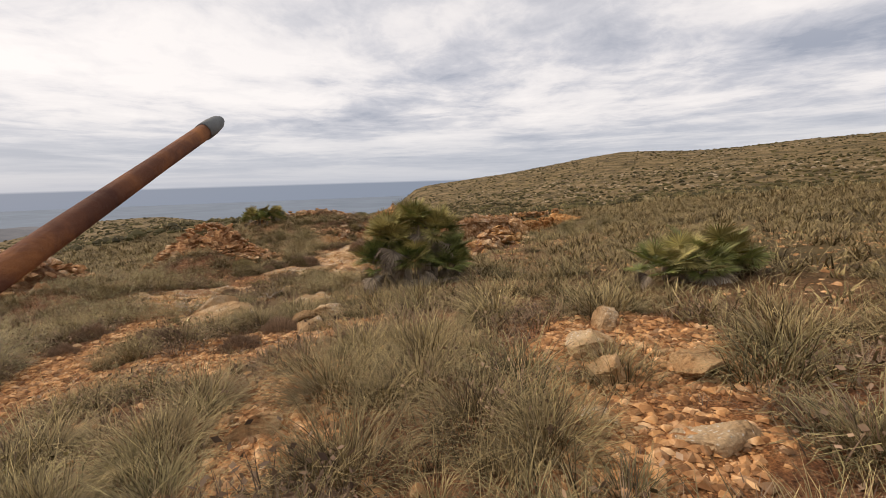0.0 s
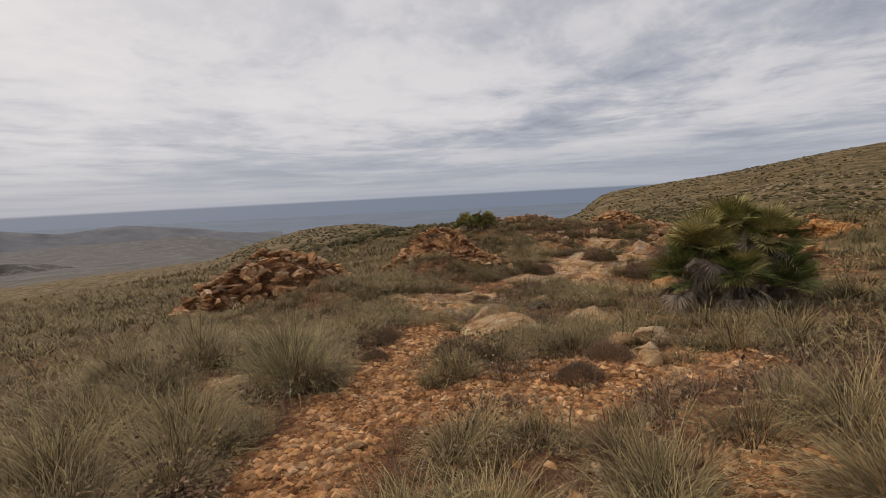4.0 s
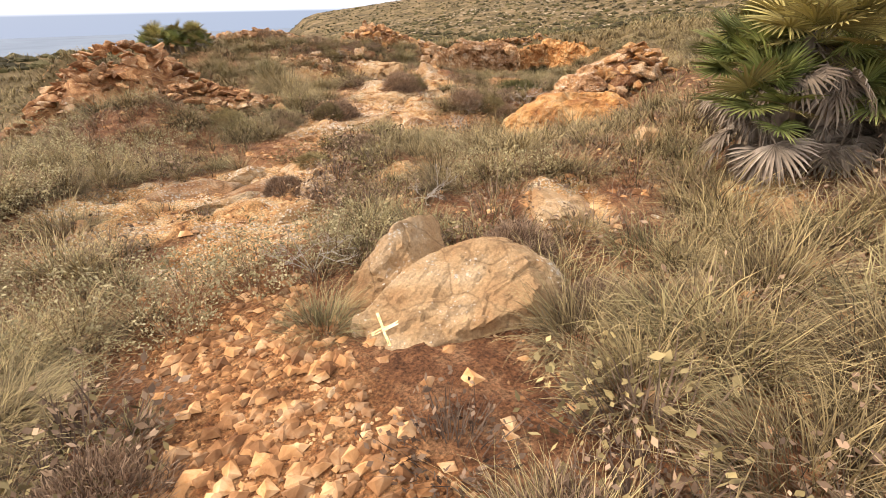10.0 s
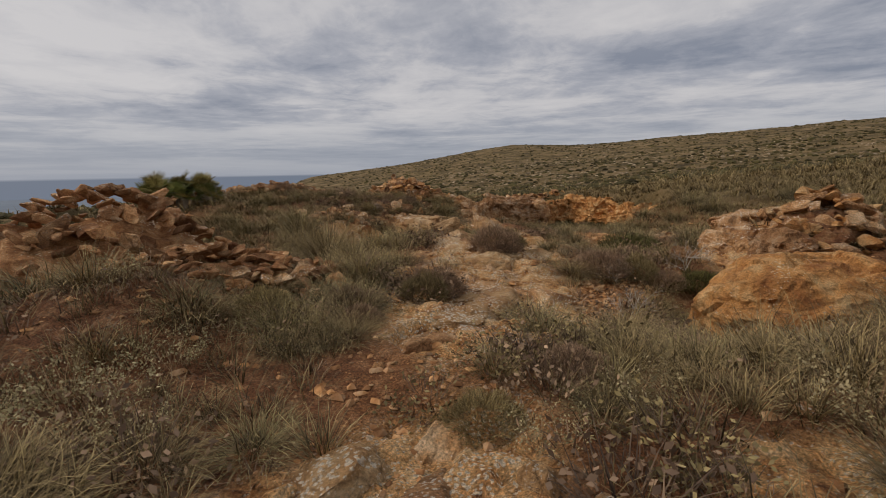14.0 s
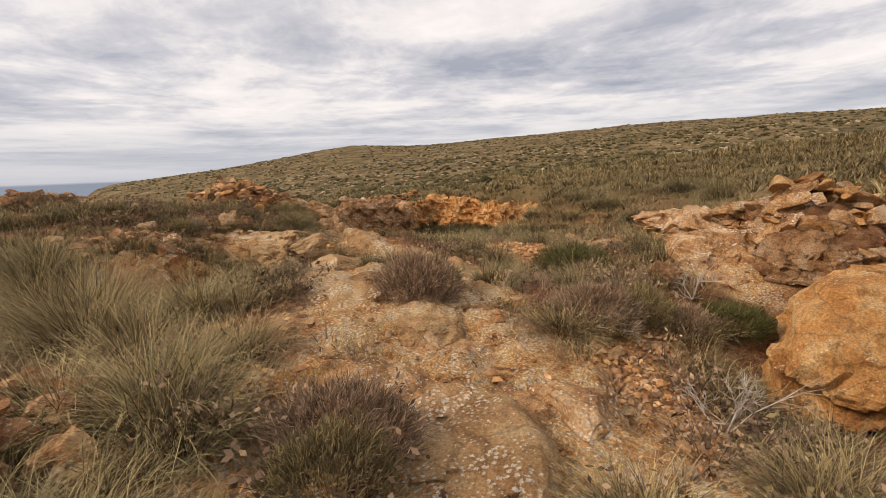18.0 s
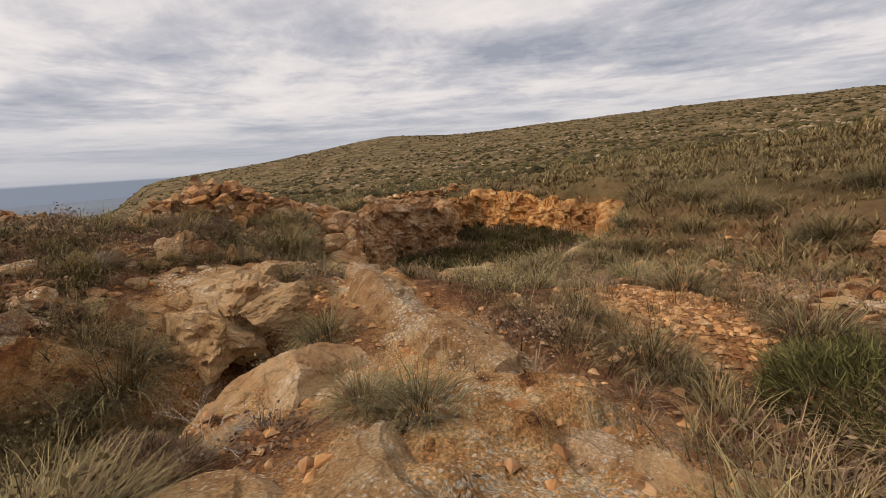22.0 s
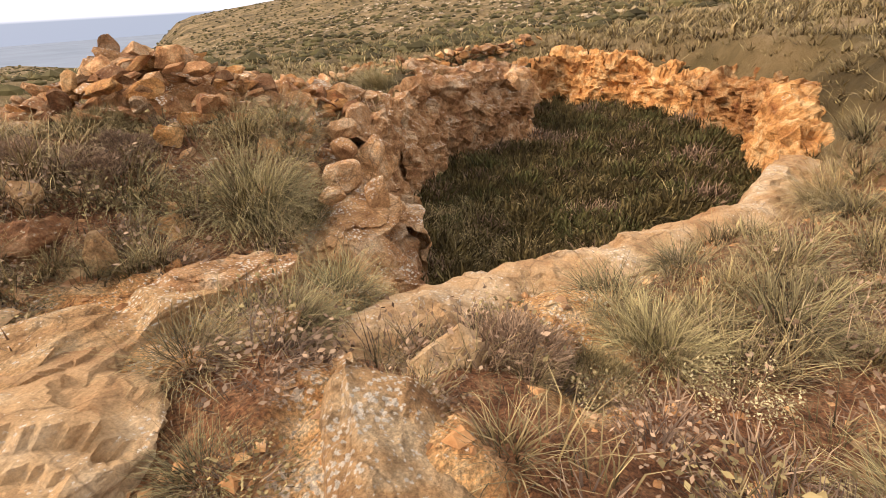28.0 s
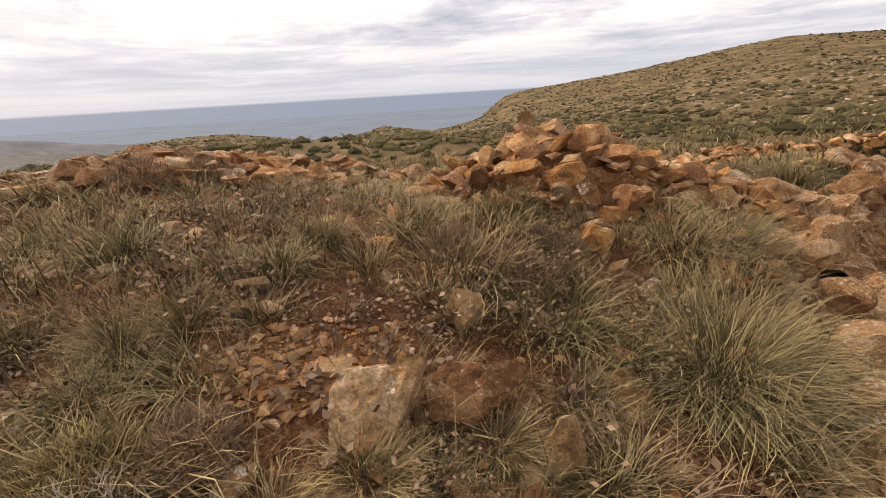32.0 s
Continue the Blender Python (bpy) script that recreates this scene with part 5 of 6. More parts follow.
def dome_pieces(seed, n, sprig=0.10, rise=0.85, width=0.0017):
    """A dense cushion: upright sprigs over a half ball of radius 0.25, and the twigs inside it."""
    rng = np.random.default_rng(seed)
    d = rng.normal(0, 1, (n, 3))
    d[:, 2] = np.abs(d[:, 2])
    d /= np.linalg.norm(d, axis=1)[:, None]
    lumps = 1 + 0.5 * noise3(d * 2.3 + seed, seed) + 0.3 * noise3(d * 6.0 + seed, seed + 1)
    c = d * np.array([0.25, 0.25, 0.25 * rise]) * (lumps * rng.uniform(0.55, 1.0, n) ** 0.5)[:, None]
    up = d + np.array([0, 0, 0.6]) + rng.normal(0, 0.6, (n, 3))
    up /= np.linalg.norm(up, axis=1)[:, None]
    side = np.cross(up, rng.normal(0, 1, (n, 3)))
    side /= np.linalg.norm(side, axis=1)[:, None]
    ln = (sprig * rng.uniform(0.5, 1.2, n))[:, None]
    bow = rng.normal(0, 0.12, (n, 3)) * ln
    v = np.stack([c - side * width * 0.6, c + side * width * 0.6, c + up * ln * 0.55 + bow + side * width, c + up * ln * 0.55 + bow - side * width, c + up * ln], 1).reshape(-1, 3)
    i = np.arange(n) * 5
    sprigs = (v, np.stack([i, i + 1, i + 2, i + 3], 1).tolist() + np.stack([i + 3, i + 2, i + 4], 1).tolist(), np.tile(np.array([0.1, 0.1, 0.6, 0.6, 1.0]), n))
    return blades(120, 0.07, 0.25, 1.25, 0.007, seed + 5, 3, 0.15, 0.3, 0.4, 0.8), sprigs


def dome_meshes(seed, mat, n=4400, sprig=0.062, rise=0.8):
    twigs, sprigs = dome_pieces(seed, n, sprig, rise)
    return plant_mesh("woody_base", [twigs], M_STEM), plant_mesh("foliage", [sprigs], mat)


DOMES = {"brown": [dome_meshes(900 + i, M_SCRUB) for i in range(3)], "olive": [dome_meshes(910 + i, M_OLIVE) for i in range(3)], "dark": [dome_meshes(920 + i, M_DARK_GREEN, 4600, 0.075) for i in range(2)]}


def pale_pieces(seed):
    v, f, a = blades(70, 0.10, 0.42, 0.95, 0.007, seed, 3, 0.10, 0.2, 0.5)
    tips = v.reshape(70, 7, 3)
    return [(v, f, a)], np.concatenate([tips[:, 6], tips[:, 6], tips[:, 4]])


PALES = []
for i in range(3):
    stems, tips = pale_pieces(520 + i)
    lv, lf = leaves(720, tips, 0.023, 530 + i, 0.0)
    PALES.append((plant_mesh("twiggy_base", stems, M_DRY), plant_mesh("foliage", [(lv, lf)], M_PALE)))


def twig_pieces(seed):
    rng = np.random.default_rng(seed)
    out = []

    def grow(p, d, ln, w, depth):
        s = np.cross(d, rng.normal(0, 1, 3))
        s = s / np.linalg.norm(s) * w
        q = p + d * ln
        t = np.cross(d, s)
        v = np.array([p - s, p + s * 0.5 + t * 0.8, p + s * 0.5 - t * 0.8, q - s * 0.6, q + s * 0.3 + t * 0.5, q + s * 0.3 - t * 0.5])
        out.append((v, [(0, 1, 4, 3), (1, 2, 5, 4), (2, 0, 3, 5)]))
        if depth:
            for _ in range(3):
                n = d + rng.normal(0, 0.55, 3) + np.array([0, 0, 0.1])
                grow(q, n / np.linalg.norm(n), ln * rng.uniform(0.55, 0.85), w * 0.62, depth - 1)
    for _ in range(5):
        d = rng.normal(0, 0.6, 3)
        d[2] = abs(d[2]) * 0.4 + 0.6
        grow(np.zeros(3), d / np.linalg.norm(d), rng.uniform(0.12, 0.2), 0.006, 3)
    return out


M_TWIG = material("bleached_twigs", [(0.30, 0.25, 0.20), (0.42, 0.37, 0.31), (0.52, 0.47, 0.41)], 9.0, 0.9, 0.0)
TWIGS = [plant_mesh("dead_shrub", twig_pieces(560 + i), M_TWIG) for i in range(3)]


def planted(name, me, x, y, s, turn, label, group, tall=1.0, sink=0.0):
    """A plant at its place on the ground: one mesh, or a tuple of meshes that become its parts."""
    ob = new(name, None if isinstance(me, tuple) else me)
    ob.matrix_basis = pose(x, y, z_at(x, y) - sink, 0, 0, turn) @ Matrix.Diagonal((s, s, s * tall, 1))
    for piece in me if isinstance(me, tuple) else ():
        new(piece.name.split(".")[0], piece).parent = ob
    return tagged(ob, label, "grass" if "grass" in name or "tussock" in name else "shrub", group)


L_TUS = "olive-brown esparto tussock with arching dry blades"
L_TUSG = "grey-green esparto tussock with arching blades"
L_SCR = "low purple-brown thyme scrub on stony soil"
L_SCRO = "low olive scrub on stony soil"
RNG = np.random.default_rng(77)


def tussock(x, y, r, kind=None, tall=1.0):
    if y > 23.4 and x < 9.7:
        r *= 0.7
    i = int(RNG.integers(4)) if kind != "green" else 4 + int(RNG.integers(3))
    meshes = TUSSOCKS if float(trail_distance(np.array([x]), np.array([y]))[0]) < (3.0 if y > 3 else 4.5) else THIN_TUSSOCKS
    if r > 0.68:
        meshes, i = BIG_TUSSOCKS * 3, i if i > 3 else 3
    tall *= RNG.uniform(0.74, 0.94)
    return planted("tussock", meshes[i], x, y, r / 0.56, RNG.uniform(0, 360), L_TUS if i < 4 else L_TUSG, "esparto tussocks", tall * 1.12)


def scrub(x, y, r, kind=None):
    i = int(RNG.integers(5)) if kind is None else kind
    return planted("scrub", SCRUBS[i], x, y, r / 0.23, RNG.uniform(0, 360), L_SCRO if i in (2, 4) else L_SCR, "low scrub bushes", RNG.uniform(0.8, 1.15), 0.02)


def dome(x, y, r, kind="brown", tall=1.0):
    meshes = DOMES[kind]
    label = {"brown": "rounded purple-brown thyme cushion on stony soil", "olive": "rounded olive-green scrub cushion on stony soil", "dark": "dense dark green rounded bush"}[kind]
    return planted("scrub", meshes[int(RNG.integers(len(meshes)))], x, y, r / 0.27, RNG.uniform(0, 360), label, "rounded scrub cushions", tall, 0.03)


def pale_shrub(x, y, s):
    i = int(RNG.integers(3))
    base = new("pale_shrub")
    base.matrix_basis = pose(x, y, z_at(x, y), 0, 0, RNG.uniform(0, 360)) @ Matrix.Diagonal((s, s, s, 1))
    for name, me in zip(("twiggy_base", "foliage"), PALES[i]):
        ob = new(name, me)
        ob.parent = base
    return tagged(base, "small shrub with pale felted yellow-green leaves", "shrub", "pale-leaved shrubs")


# tussocks that stand out along the walk
for x, y, r in ((3.5, -0.1, 0.6), (4.45, 0.0, 0.6), (2.4, 1.7, 0.55), (1.75, 0.3, 0.5), (6.9, 1.9, 0.6), (7.4, 0.0, 0.6), (4.6, 1.9, 0.65), (4.7, -0.5, 0.5), (4.5, 2.8, 0.6), (1.3, 1.3, 0.55), (2.2, 0.9, 0.55), (3.55, 1.3, 0.7), (5.9, 3.0, 0.65), (2.3, 2.2, 0.5), (-0.75, 4.3, 0.5), (-1.3, 2.5, 0.65), (-1.45, 1.6, 0.65), (4.0, 2.3, 0.6), (-2.9, 3.4, 0.7), (4.3, 1.0, 0.6), (-2.2, 2.3, 0.7), (-2.6, 1.2, 0.6)):
    tussock(x, y, r)
for x, y, r in ((-1.9, 0.6, 0.6), (-1.4, 4.9, 0.6), (-1.75, 3.3, 0.65), (-3.5, 4.7, 0.7), (0.95, 4.5, 0.45), (-3.9, 6.9, 0.7), (2.7, 5.5, 0.6), (-1.3, 8.1, 0.55), (3.2, 6.3, 0.6), (3.9, 6.9, 0.55), (1.6, 4.9, 0.5), (2.0, 6.7, 0.45), (4.6, 4.9, 0.6), (5.4, 5.2, 0.6), (-0.4, 19.2, 0.7), (1.4, 20.6, 0.8), (2.4, 20.0, 0.8), (0.4, 18.0, 0.7), (2.8, 17.3, 0.6), (3.5, 18.1, 0.6), (4.0, 17.2, 0.5)):
    tussock(x, y, r)
for x, y, r in ((3.5, 20.4, 0.8), (5.2, 19.3, 0.5), (-2.2, 18.3, 0.7), (-0.9, 11.0, 0.55), (-1.6, 12.0, 0.6), (-0.5, 13.2, 0.5), (0.2, 13.2, 0.4), (8.0, 15.9, 0.5), (7.0, 14.3, 0.35), (5.0, 13.3, 0.4), (7.3, 16.9, 0.4), (5.9, 12.4, 0.6), (6.6, 11.3, 0.6), (5.0, 11.6, 0.6), (4.2, 12.9, 0.5), (3.8, 9.9, 0.55), (4.6, 10.4, 0.55)):
    tussock(x, y, r)
for x, y, r in ((-1.1, 4.6, 0.85), (-1.6, 5.6, 0.8), (6.9, 27.4, 0.45), (6.1, 26.5, 0.45), (5.1, 26.9, 0.5), (9.2, 25.6, 0.3), (6.9, 26.1, 0.45), (6.5, 25.0, 0.42), (9.2, 27.4, 0.45), (9.2, 29.9, 0.5), (7.7, 29.8, 0.5), (4.7, 30.7, 0.5), (3.75, 29.4, 0.5), (10.6, 22.9, 0.4), (11.6, 21.6, 0.5), (12.4, 20.9, 0.5), (9.8, 23.3, 0.3), (13.6, 28.6, 0.6), (15.2, 30.2, 0.7), (15.2, 21.0, 0.5), (16.4, 20.8, 0.55), (17.6, 21.4, 0.6), (18.9, 22.4, 0.6), (14.2, 20.6, 0.5), (16.2, 19.4, 0.6), (18.0, 19.8, 0.7), (14.5, 18.6, 0.6), (10.9, 20.0, 0.45), (12.0, 18.5, 0.6), (10.6, 17.0, 0.6), (9.8, 18.8, 0.4)):
    tussock(x, y, r, "green")
for x, y in zip(*[v.tolist() for v in (np.random.default_rng(90).uniform(4.0, 6.9, 60), np.random.default_rng(91).uniform(20.1, 22.6, 60))]):
    if float(hollow(np.array([x]), np.array([y]))[0]) < 0.86:
        scrub(x, y, RNG.uniform(0.2, 0.34), 4 if RNG.uniform() < 0.7 else 2)
for x, y, r in ((-0.95, 7.9, 0.5), (-1.3, 3.0, 0.5), (-1.0, 2.0, 0.42), (1.1, 2.45, 0.45), (3.3, 2.3, 0.5), (0.95, 5.75, 0.42), (1.9, 5.5, 0.5), (1.85, 6.2, 0.42), (2.4, 6.0, 0.5),
                (-2.6, 4.0, 0.6), (-2.9, 5.6, 0.55), (-2.2, 6.6, 0.5), (-1.0, 12.3, 0.45), (-0.2, 16.4, 0.5), (1.35, 14.5, 0.36), (1.45, 15.5, 0.4), (2.9, 9.8, 0.45), (3.3, 10.5, 0.5), (4.4, 11.2, 0.5), (3.6, 12.4, 0.4), (5.2, 10.6, 0.5)):
    tussock(x, y, r)
for x, y, r in ((3.1, 16.5, 0.6), (2.2, 16.3, 0.5), (7.35, 18.75, 0.45), (8.05, 20.85, 0.5), (6.5, 22.3, 0.66), (3.9, 22.6, 0.85), (3.9, 20.5, 1.0), (3.5, 21.6, 1.0), (5.25, 24.6, 0.38), (6.6, 25.3, 0.45), (10.35, 25.5, 0.72), (11.35, 27.0, 0.7), (10.2, 23.7, 0.55),
                (12.1, 21.4, 0.42), (12.9, 21.9, 0.42), (13.6, 21.2, 0.45), (8.95, 16.2, 0.5), (8.75, 22.35, 0.3), (10.2, 20.2, 0.3), (5.4, 24.9, 0.35), (15.0, 20.2, 0.5), (13.2, 19.6, 0.45), (6.9, 13.9, 0.3)):
    tussock(x, y, r, "green")
for x, y, r in ((7.2, 26.8, 0.42), (8.7, 27.7, 0.36), (8.15, 28.8, 0.4), (9.4, 28.4, 0.36), (6.3, 24.6, 0.36), (5.9, 25.6, 0.36), (5.0, 27.3, 0.4), (13.8, 30.3, 0.5), (15.2, 31.6, 0.5), (11.7, 21.9, 0.3), (9.8, 22.9, 0.24)):
    tussock(x, y, r)
for x, y, r in ((3.8, 15.75, 0.42), (3.3, 15.4, 0.36), (6.4, 17.35, 0.36), (6.05, 17.25, 0.3), (7.95, 15.35, 0.42), (8.4, 15.6, 0.34), (5.6, 13.6, 0.4), (5.0, 13.3, 0.36), (7.35, 21.6, 0.28), (6.6, 19.3, 0.25), (8.9, 22.2, 0.2), (10.9, 22.4, 0.3), (10.6, 21.7, 0.28), (8.9, 25.6, 0.26), (9.7, 25.6, 0.3), (9.1, 26.3, 0.32), (9.9, 27.0, 0.32),
                (9.5, 26.8, 0.3), (8.2, 24.3, 0.2), (9.1, 24.6, 0.22), (-0.45, 7.0, 0.3), (0.55, 5.0, 0.2), (1.5, 8.25, 0.22), (2.3, 8.3, 0.3), (2.8, 13.2, 0.36), (2.0, 13.0, 0.3)):
    scrub(x, y, r)
for x, y in zip(*[v.tolist() for v in (np.random.default_rng(94).uniform(5.4, 10.2, 24), np.random.default_rng(95).uniform(23.9, 28.6, 24))]):
    scrub(x, y, RNG.uniform(0.18, 0.38), int(RNG.choice([0, 1, 3, 3, 2])))
for x, y, r in ((6.0, 14.1, 0.42), (6.5, 14.5, 0.36), (5.3, 14.0, 0.34), (5.75, 13.5, 0.36), (4.1, 14.0, 0.3), (3.0, 13.0, 0.34), (1.2, 5.0, 0.3), (1.6, 4.4, 0.32), (2.3, 5.2, 0.34), (1.3, 5.7, 0.3), (-0.5, 6.6, 0.3), (-0.4, 7.3, 0.34), (0.95, 6.4, 0.26)):
    scrub(x, y, r, int(RNG.choice([0, 1, 3])))
for x, y, s in ((-0.1, 14.1, 1.25), (-0.7, 13.7, 1.2), (0.4, 14.6, 1.0), (-1.4, 14.4, 1.2), (0.55, 8.9, 1.1), (0.0, 8.2, 1.0), (-0.9, 9.3, 1.1), (1.45, 9.4, 1.0), (3.9, 11.0, 1.2), (3.1, 12.0, 0.9), (4.4, 16.3, 0.8), (6.0, 17.5, 0.85), (6.5, 17.9, 0.7), (7.2, 15.1, 0.9), (4.7, 18.7, 0.8), (11.3, 20.9, 0.9), (10.75, 21.4, 0.7), (2.3, 12.1, 0.8), (-1.9, 10.2, 1.1), (-2.6, 11.2, 1.1)):
    pale_shrub(x, y, s)
for x, y, s in ((5.75, 13.95, 1.5), (8.3, 14.6, 1.5), (2.6, 9.6, 1.0), (6.9, 15.0, 1.0), (6.3, 19.4, 0.9), (6.9, 24.4, 1.0), (1.0, 8.6, 1.1), (2.6, 28.4, 1.6)):
    ob = planted("dead_shrub", TWIGS[int(RNG.integers(3))], x, y, s, RNG.uniform(0, 360), "bleached leafless twigs of a dead shrub", "dead shrubs")


for x, y, r, kind in ((5.95, 16.98, 0.5, "brown"), (6.3, 17.15, 0.32, "olive"), (9.58, 16.6, 0.72, "dark"), (8.0, 14.15, 0.42, "dark"), (8.9, 16.2, 0.35, "brown"), (3.7, 15.67, 0.5, "brown"), (3.35, 15.35, 0.36, "olive"), (5.85, 16.73, 0.3, "brown"), (6.95, 15.35, 0.5, "brown"),
                      (7.4, 15.0, 0.42, "olive"), (7.6, 14.55, 0.36, "brown"), (-0.7, 4.45, 0.34, "brown"), (-0.35, 6.9, 0.3, "brown"), (-0.25, 5.6, 0.22, "brown"), (0.95, 5.75, 0.34, "brown"), (1.3, 5.1, 0.3, "brown"), (2.45, 4.15, 0.3, "brown"), (3.0, 4.9, 0.3, "brown"), (2.5, 7.9, 0.36, "brown"), (2.35, 6.85, 0.3, "brown"), (6.25, 17.15, 0.46, "olive"), (6.6, 17.45, 0.36, "brown"), (1.55, 8.15, 0.2, "brown"),
                      (10.62, 22.07, 0.4, "brown"), (10.9, 21.6, 0.3, "olive"), (7.75, 21.35, 0.3, "brown"), (8.97, 26.24, 0.38, "brown"), (9.35, 26.6, 0.34, "brown"), (8.55, 26.6, 0.3, "brown"), (5.2, 29.0, 0.5, "brown"), (5.9, 29.2, 0.45, "brown"), (9.33, 27.42, 0.4, "olive"), (7.1, 24.7, 0.26, "brown"), (6.72, 24.6, 0.34, "olive"),
                      (6.01, 19.52, 0.3, "brown"), (5.37, 20.58, 0.44, "olive"), (4.5, 20.6, 0.44, "olive"), (5.0, 21.0, 0.36, "olive"), (5.9, 21.1, 0.36, "olive"), (5.6, 21.7, 0.3, "olive"), (4.2, 21.3, 0.36, "olive"), (6.3, 21.5, 0.34, "olive"), (3.13, 12.6, 0.32, "brown"), (1.45, 11.47, 0.3, "brown"), (2.2, 12.6, 0.3, "olive"), (1.38, 15.71, 0.42, "olive"), (2.49, 15.68, 0.4, "brown"), (2.33, 15.0, 0.26, "brown")):
    dome(x, y, r, kind, RNG.uniform(0.8, 1.1))
for x, y, r in ((15.6, 17.2, 0.75), (17.2, 18.6, 0.8), (14.6, 15.6, 0.7), (16.4, 15.4, 0.8), (18.2, 16.6, 0.8), (12.9, 19.4, 0.55), (13.2, 14.6, 0.7), (14.2, 13.6, 0.7), (0.81, 7.75, 0.36), (4.3, 18.75, 0.6), (3.2, 17.0, 0.7), (2.75, 17.4, 0.6), (3.4, 19.2, 0.8), (10.15, 25.3, 0.8), (9.33, 18.0, 0.55), (7.17, 19.08, 0.36), (11.52, 21.42, 0.5), (12.59, 20.98, 0.6), (15.9, 21.3, 0.7), (10.07, 25.27, 0.5), (9.6, 23.32, 0.5), (7.8, 27.96, 0.5), (8.81, 28.05, 0.45), (7.25, 26.15, 0.5), (6.22, 22.31, 0.5), (4.01, 12.71, 0.42)):
    tussock(x, y, r, "green")
for x, y, r in ((7.86, 24.52, 0.42), (8.49, 24.73, 0.42), (6.81, 25.61, 0.42), (6.46, 25.48, 0.4), (7.5, 26.6, 0.4), (11.3, 26.8, 0.6), (11.0, 27.3, 0.5), (5.88, 28.5, 0.6), (4.35, 28.79, 0.6), (3.2, 28.2, 0.5), (9.2, 29.6, 0.5), (6.9, 29.0, 0.4)):
    tussock(x, y, r, "green" if r > 0.45 else None)
for x, y, s in ((0.1, 8.6, 1.2), (0.55, 8.55, 1.1), (0.9, 8.95, 1.25), (1.25, 8.8, 1.1), (-0.25, 9.1, 1.2), (0.35, 9.2, 1.0), (1.6, 9.0, 1.0), (-0.6, 8.5, 1.1), (3.6, 9.9, 1.3), (4.05, 9.5, 1.2)):
    pale_shrub(x, y, s)
for x, y, s in zip(np.random.default_rng(31).uniform(-4.2, 0.2, 34).tolist(), np.random.default_rng(32).uniform(8.6, 18.0, 34).tolist(), np.random.default_rng(33).uniform(0.9, 1.4, 34).tolist()):
    if float(trail_distance(np.array([x]), np.array([y]))[0]) > 0.8 and float(bedrock(np.array([x]), np.array([y]))[0]) < 0.5:
        pale_shrub(x, y, s)


# scattered plants by a random sowing over the slope
def sow(n, seed, x0, x1, y0, y1, keep):
    rng = np.random.default_rng(seed)
    x, y = rng.uniform(x0, x1, n), rng.uniform(y0, y1, n)
    k = keep(x, y) > rng.uniform(0, 1, n)
    return x[k], y[k]


def green_ground(x, y):
    q = quarry(x, y)
    rim = smooth(0.85, 0.92, q) * (1 - smooth(1.03, 1.10, q))
    piles = 1.0
    for cx, cy, r in ((-6.1, 14.4, 2.6), (-0.35, 19.3, 2.0), (10.5, 28.9, 1.6), (8.2, 13.05, 1.5), (1.4, 7.2, 0.95)):
        piles = piles * smooth(r * 0.9, r * 1.1, np.hypot(x - cx, y - cy))
    return piles * smooth(0.36, 0.6, trail_distance(x, y)) * (1 - 0.9 * bedrock(x, y)) * (1 - 0.92 * np.clip(gravelly(x, y), 0, 1)) * (1 - rim)


def clumpy(x, y):
    return green_ground(x, y) * smooth(-0.2, 0.05, fbm(x * 0.55, y * 0.55, 41))


px, py = sow(2600, 5, -6.5, 15.5, -3.5, 29.5, lambda x, y: clumpy(x, y) * smooth(0.5, 0.9, trail_distance(x, y)) * (1 - smooth(6.5, 9.5, trail_distance(x, y))))
px, py = px[:560], py[:560]
near = trail_distance(px, py) < 1.75
for x, y in zip(px[near][:190], py[near][:190]):
    tussock(float(x), float(y), RNG.uniform(0.3, 0.58), "green" if RNG.uniform() < 0.35 else None, RNG.uniform(0.75, 1.0))
FAR_TUSSOCKS = (px[~near], py[~near])
px, py = sow(1800, 6, -5.5, 15.0, -3.5, 28.5, lambda x, y: green_ground(x, y) * (1 - smooth(4.0, 7.0, trail_distance(x, y))))
px, py = px[:480], py[:480]
near = trail_distance(px, py) < 1.75
for x, y in zip(px[near][:190], py[near][:190]):
    scrub(float(x), float(y), RNG.uniform(0.2, 0.42))
FAR_SCRUBS = (px[~near], py[~near])
px, py = sow(800, 7, -5.0, 14.5, -3.5, 28.5, lambda x, y: green_ground(x, y) * (1 - smooth(3.0, 6.0, trail_distance(x, y))))
for x, y in zip(px[:240], py[:240]):
    i = int(RNG.integers(4))
    planted("grass_tuft", TUFTS[i], float(x), float(y), RNG.uniform(0.6, 1.2), RNG.uniform(0, 360), "small dry grass tuft between stones", "small grass tufts")


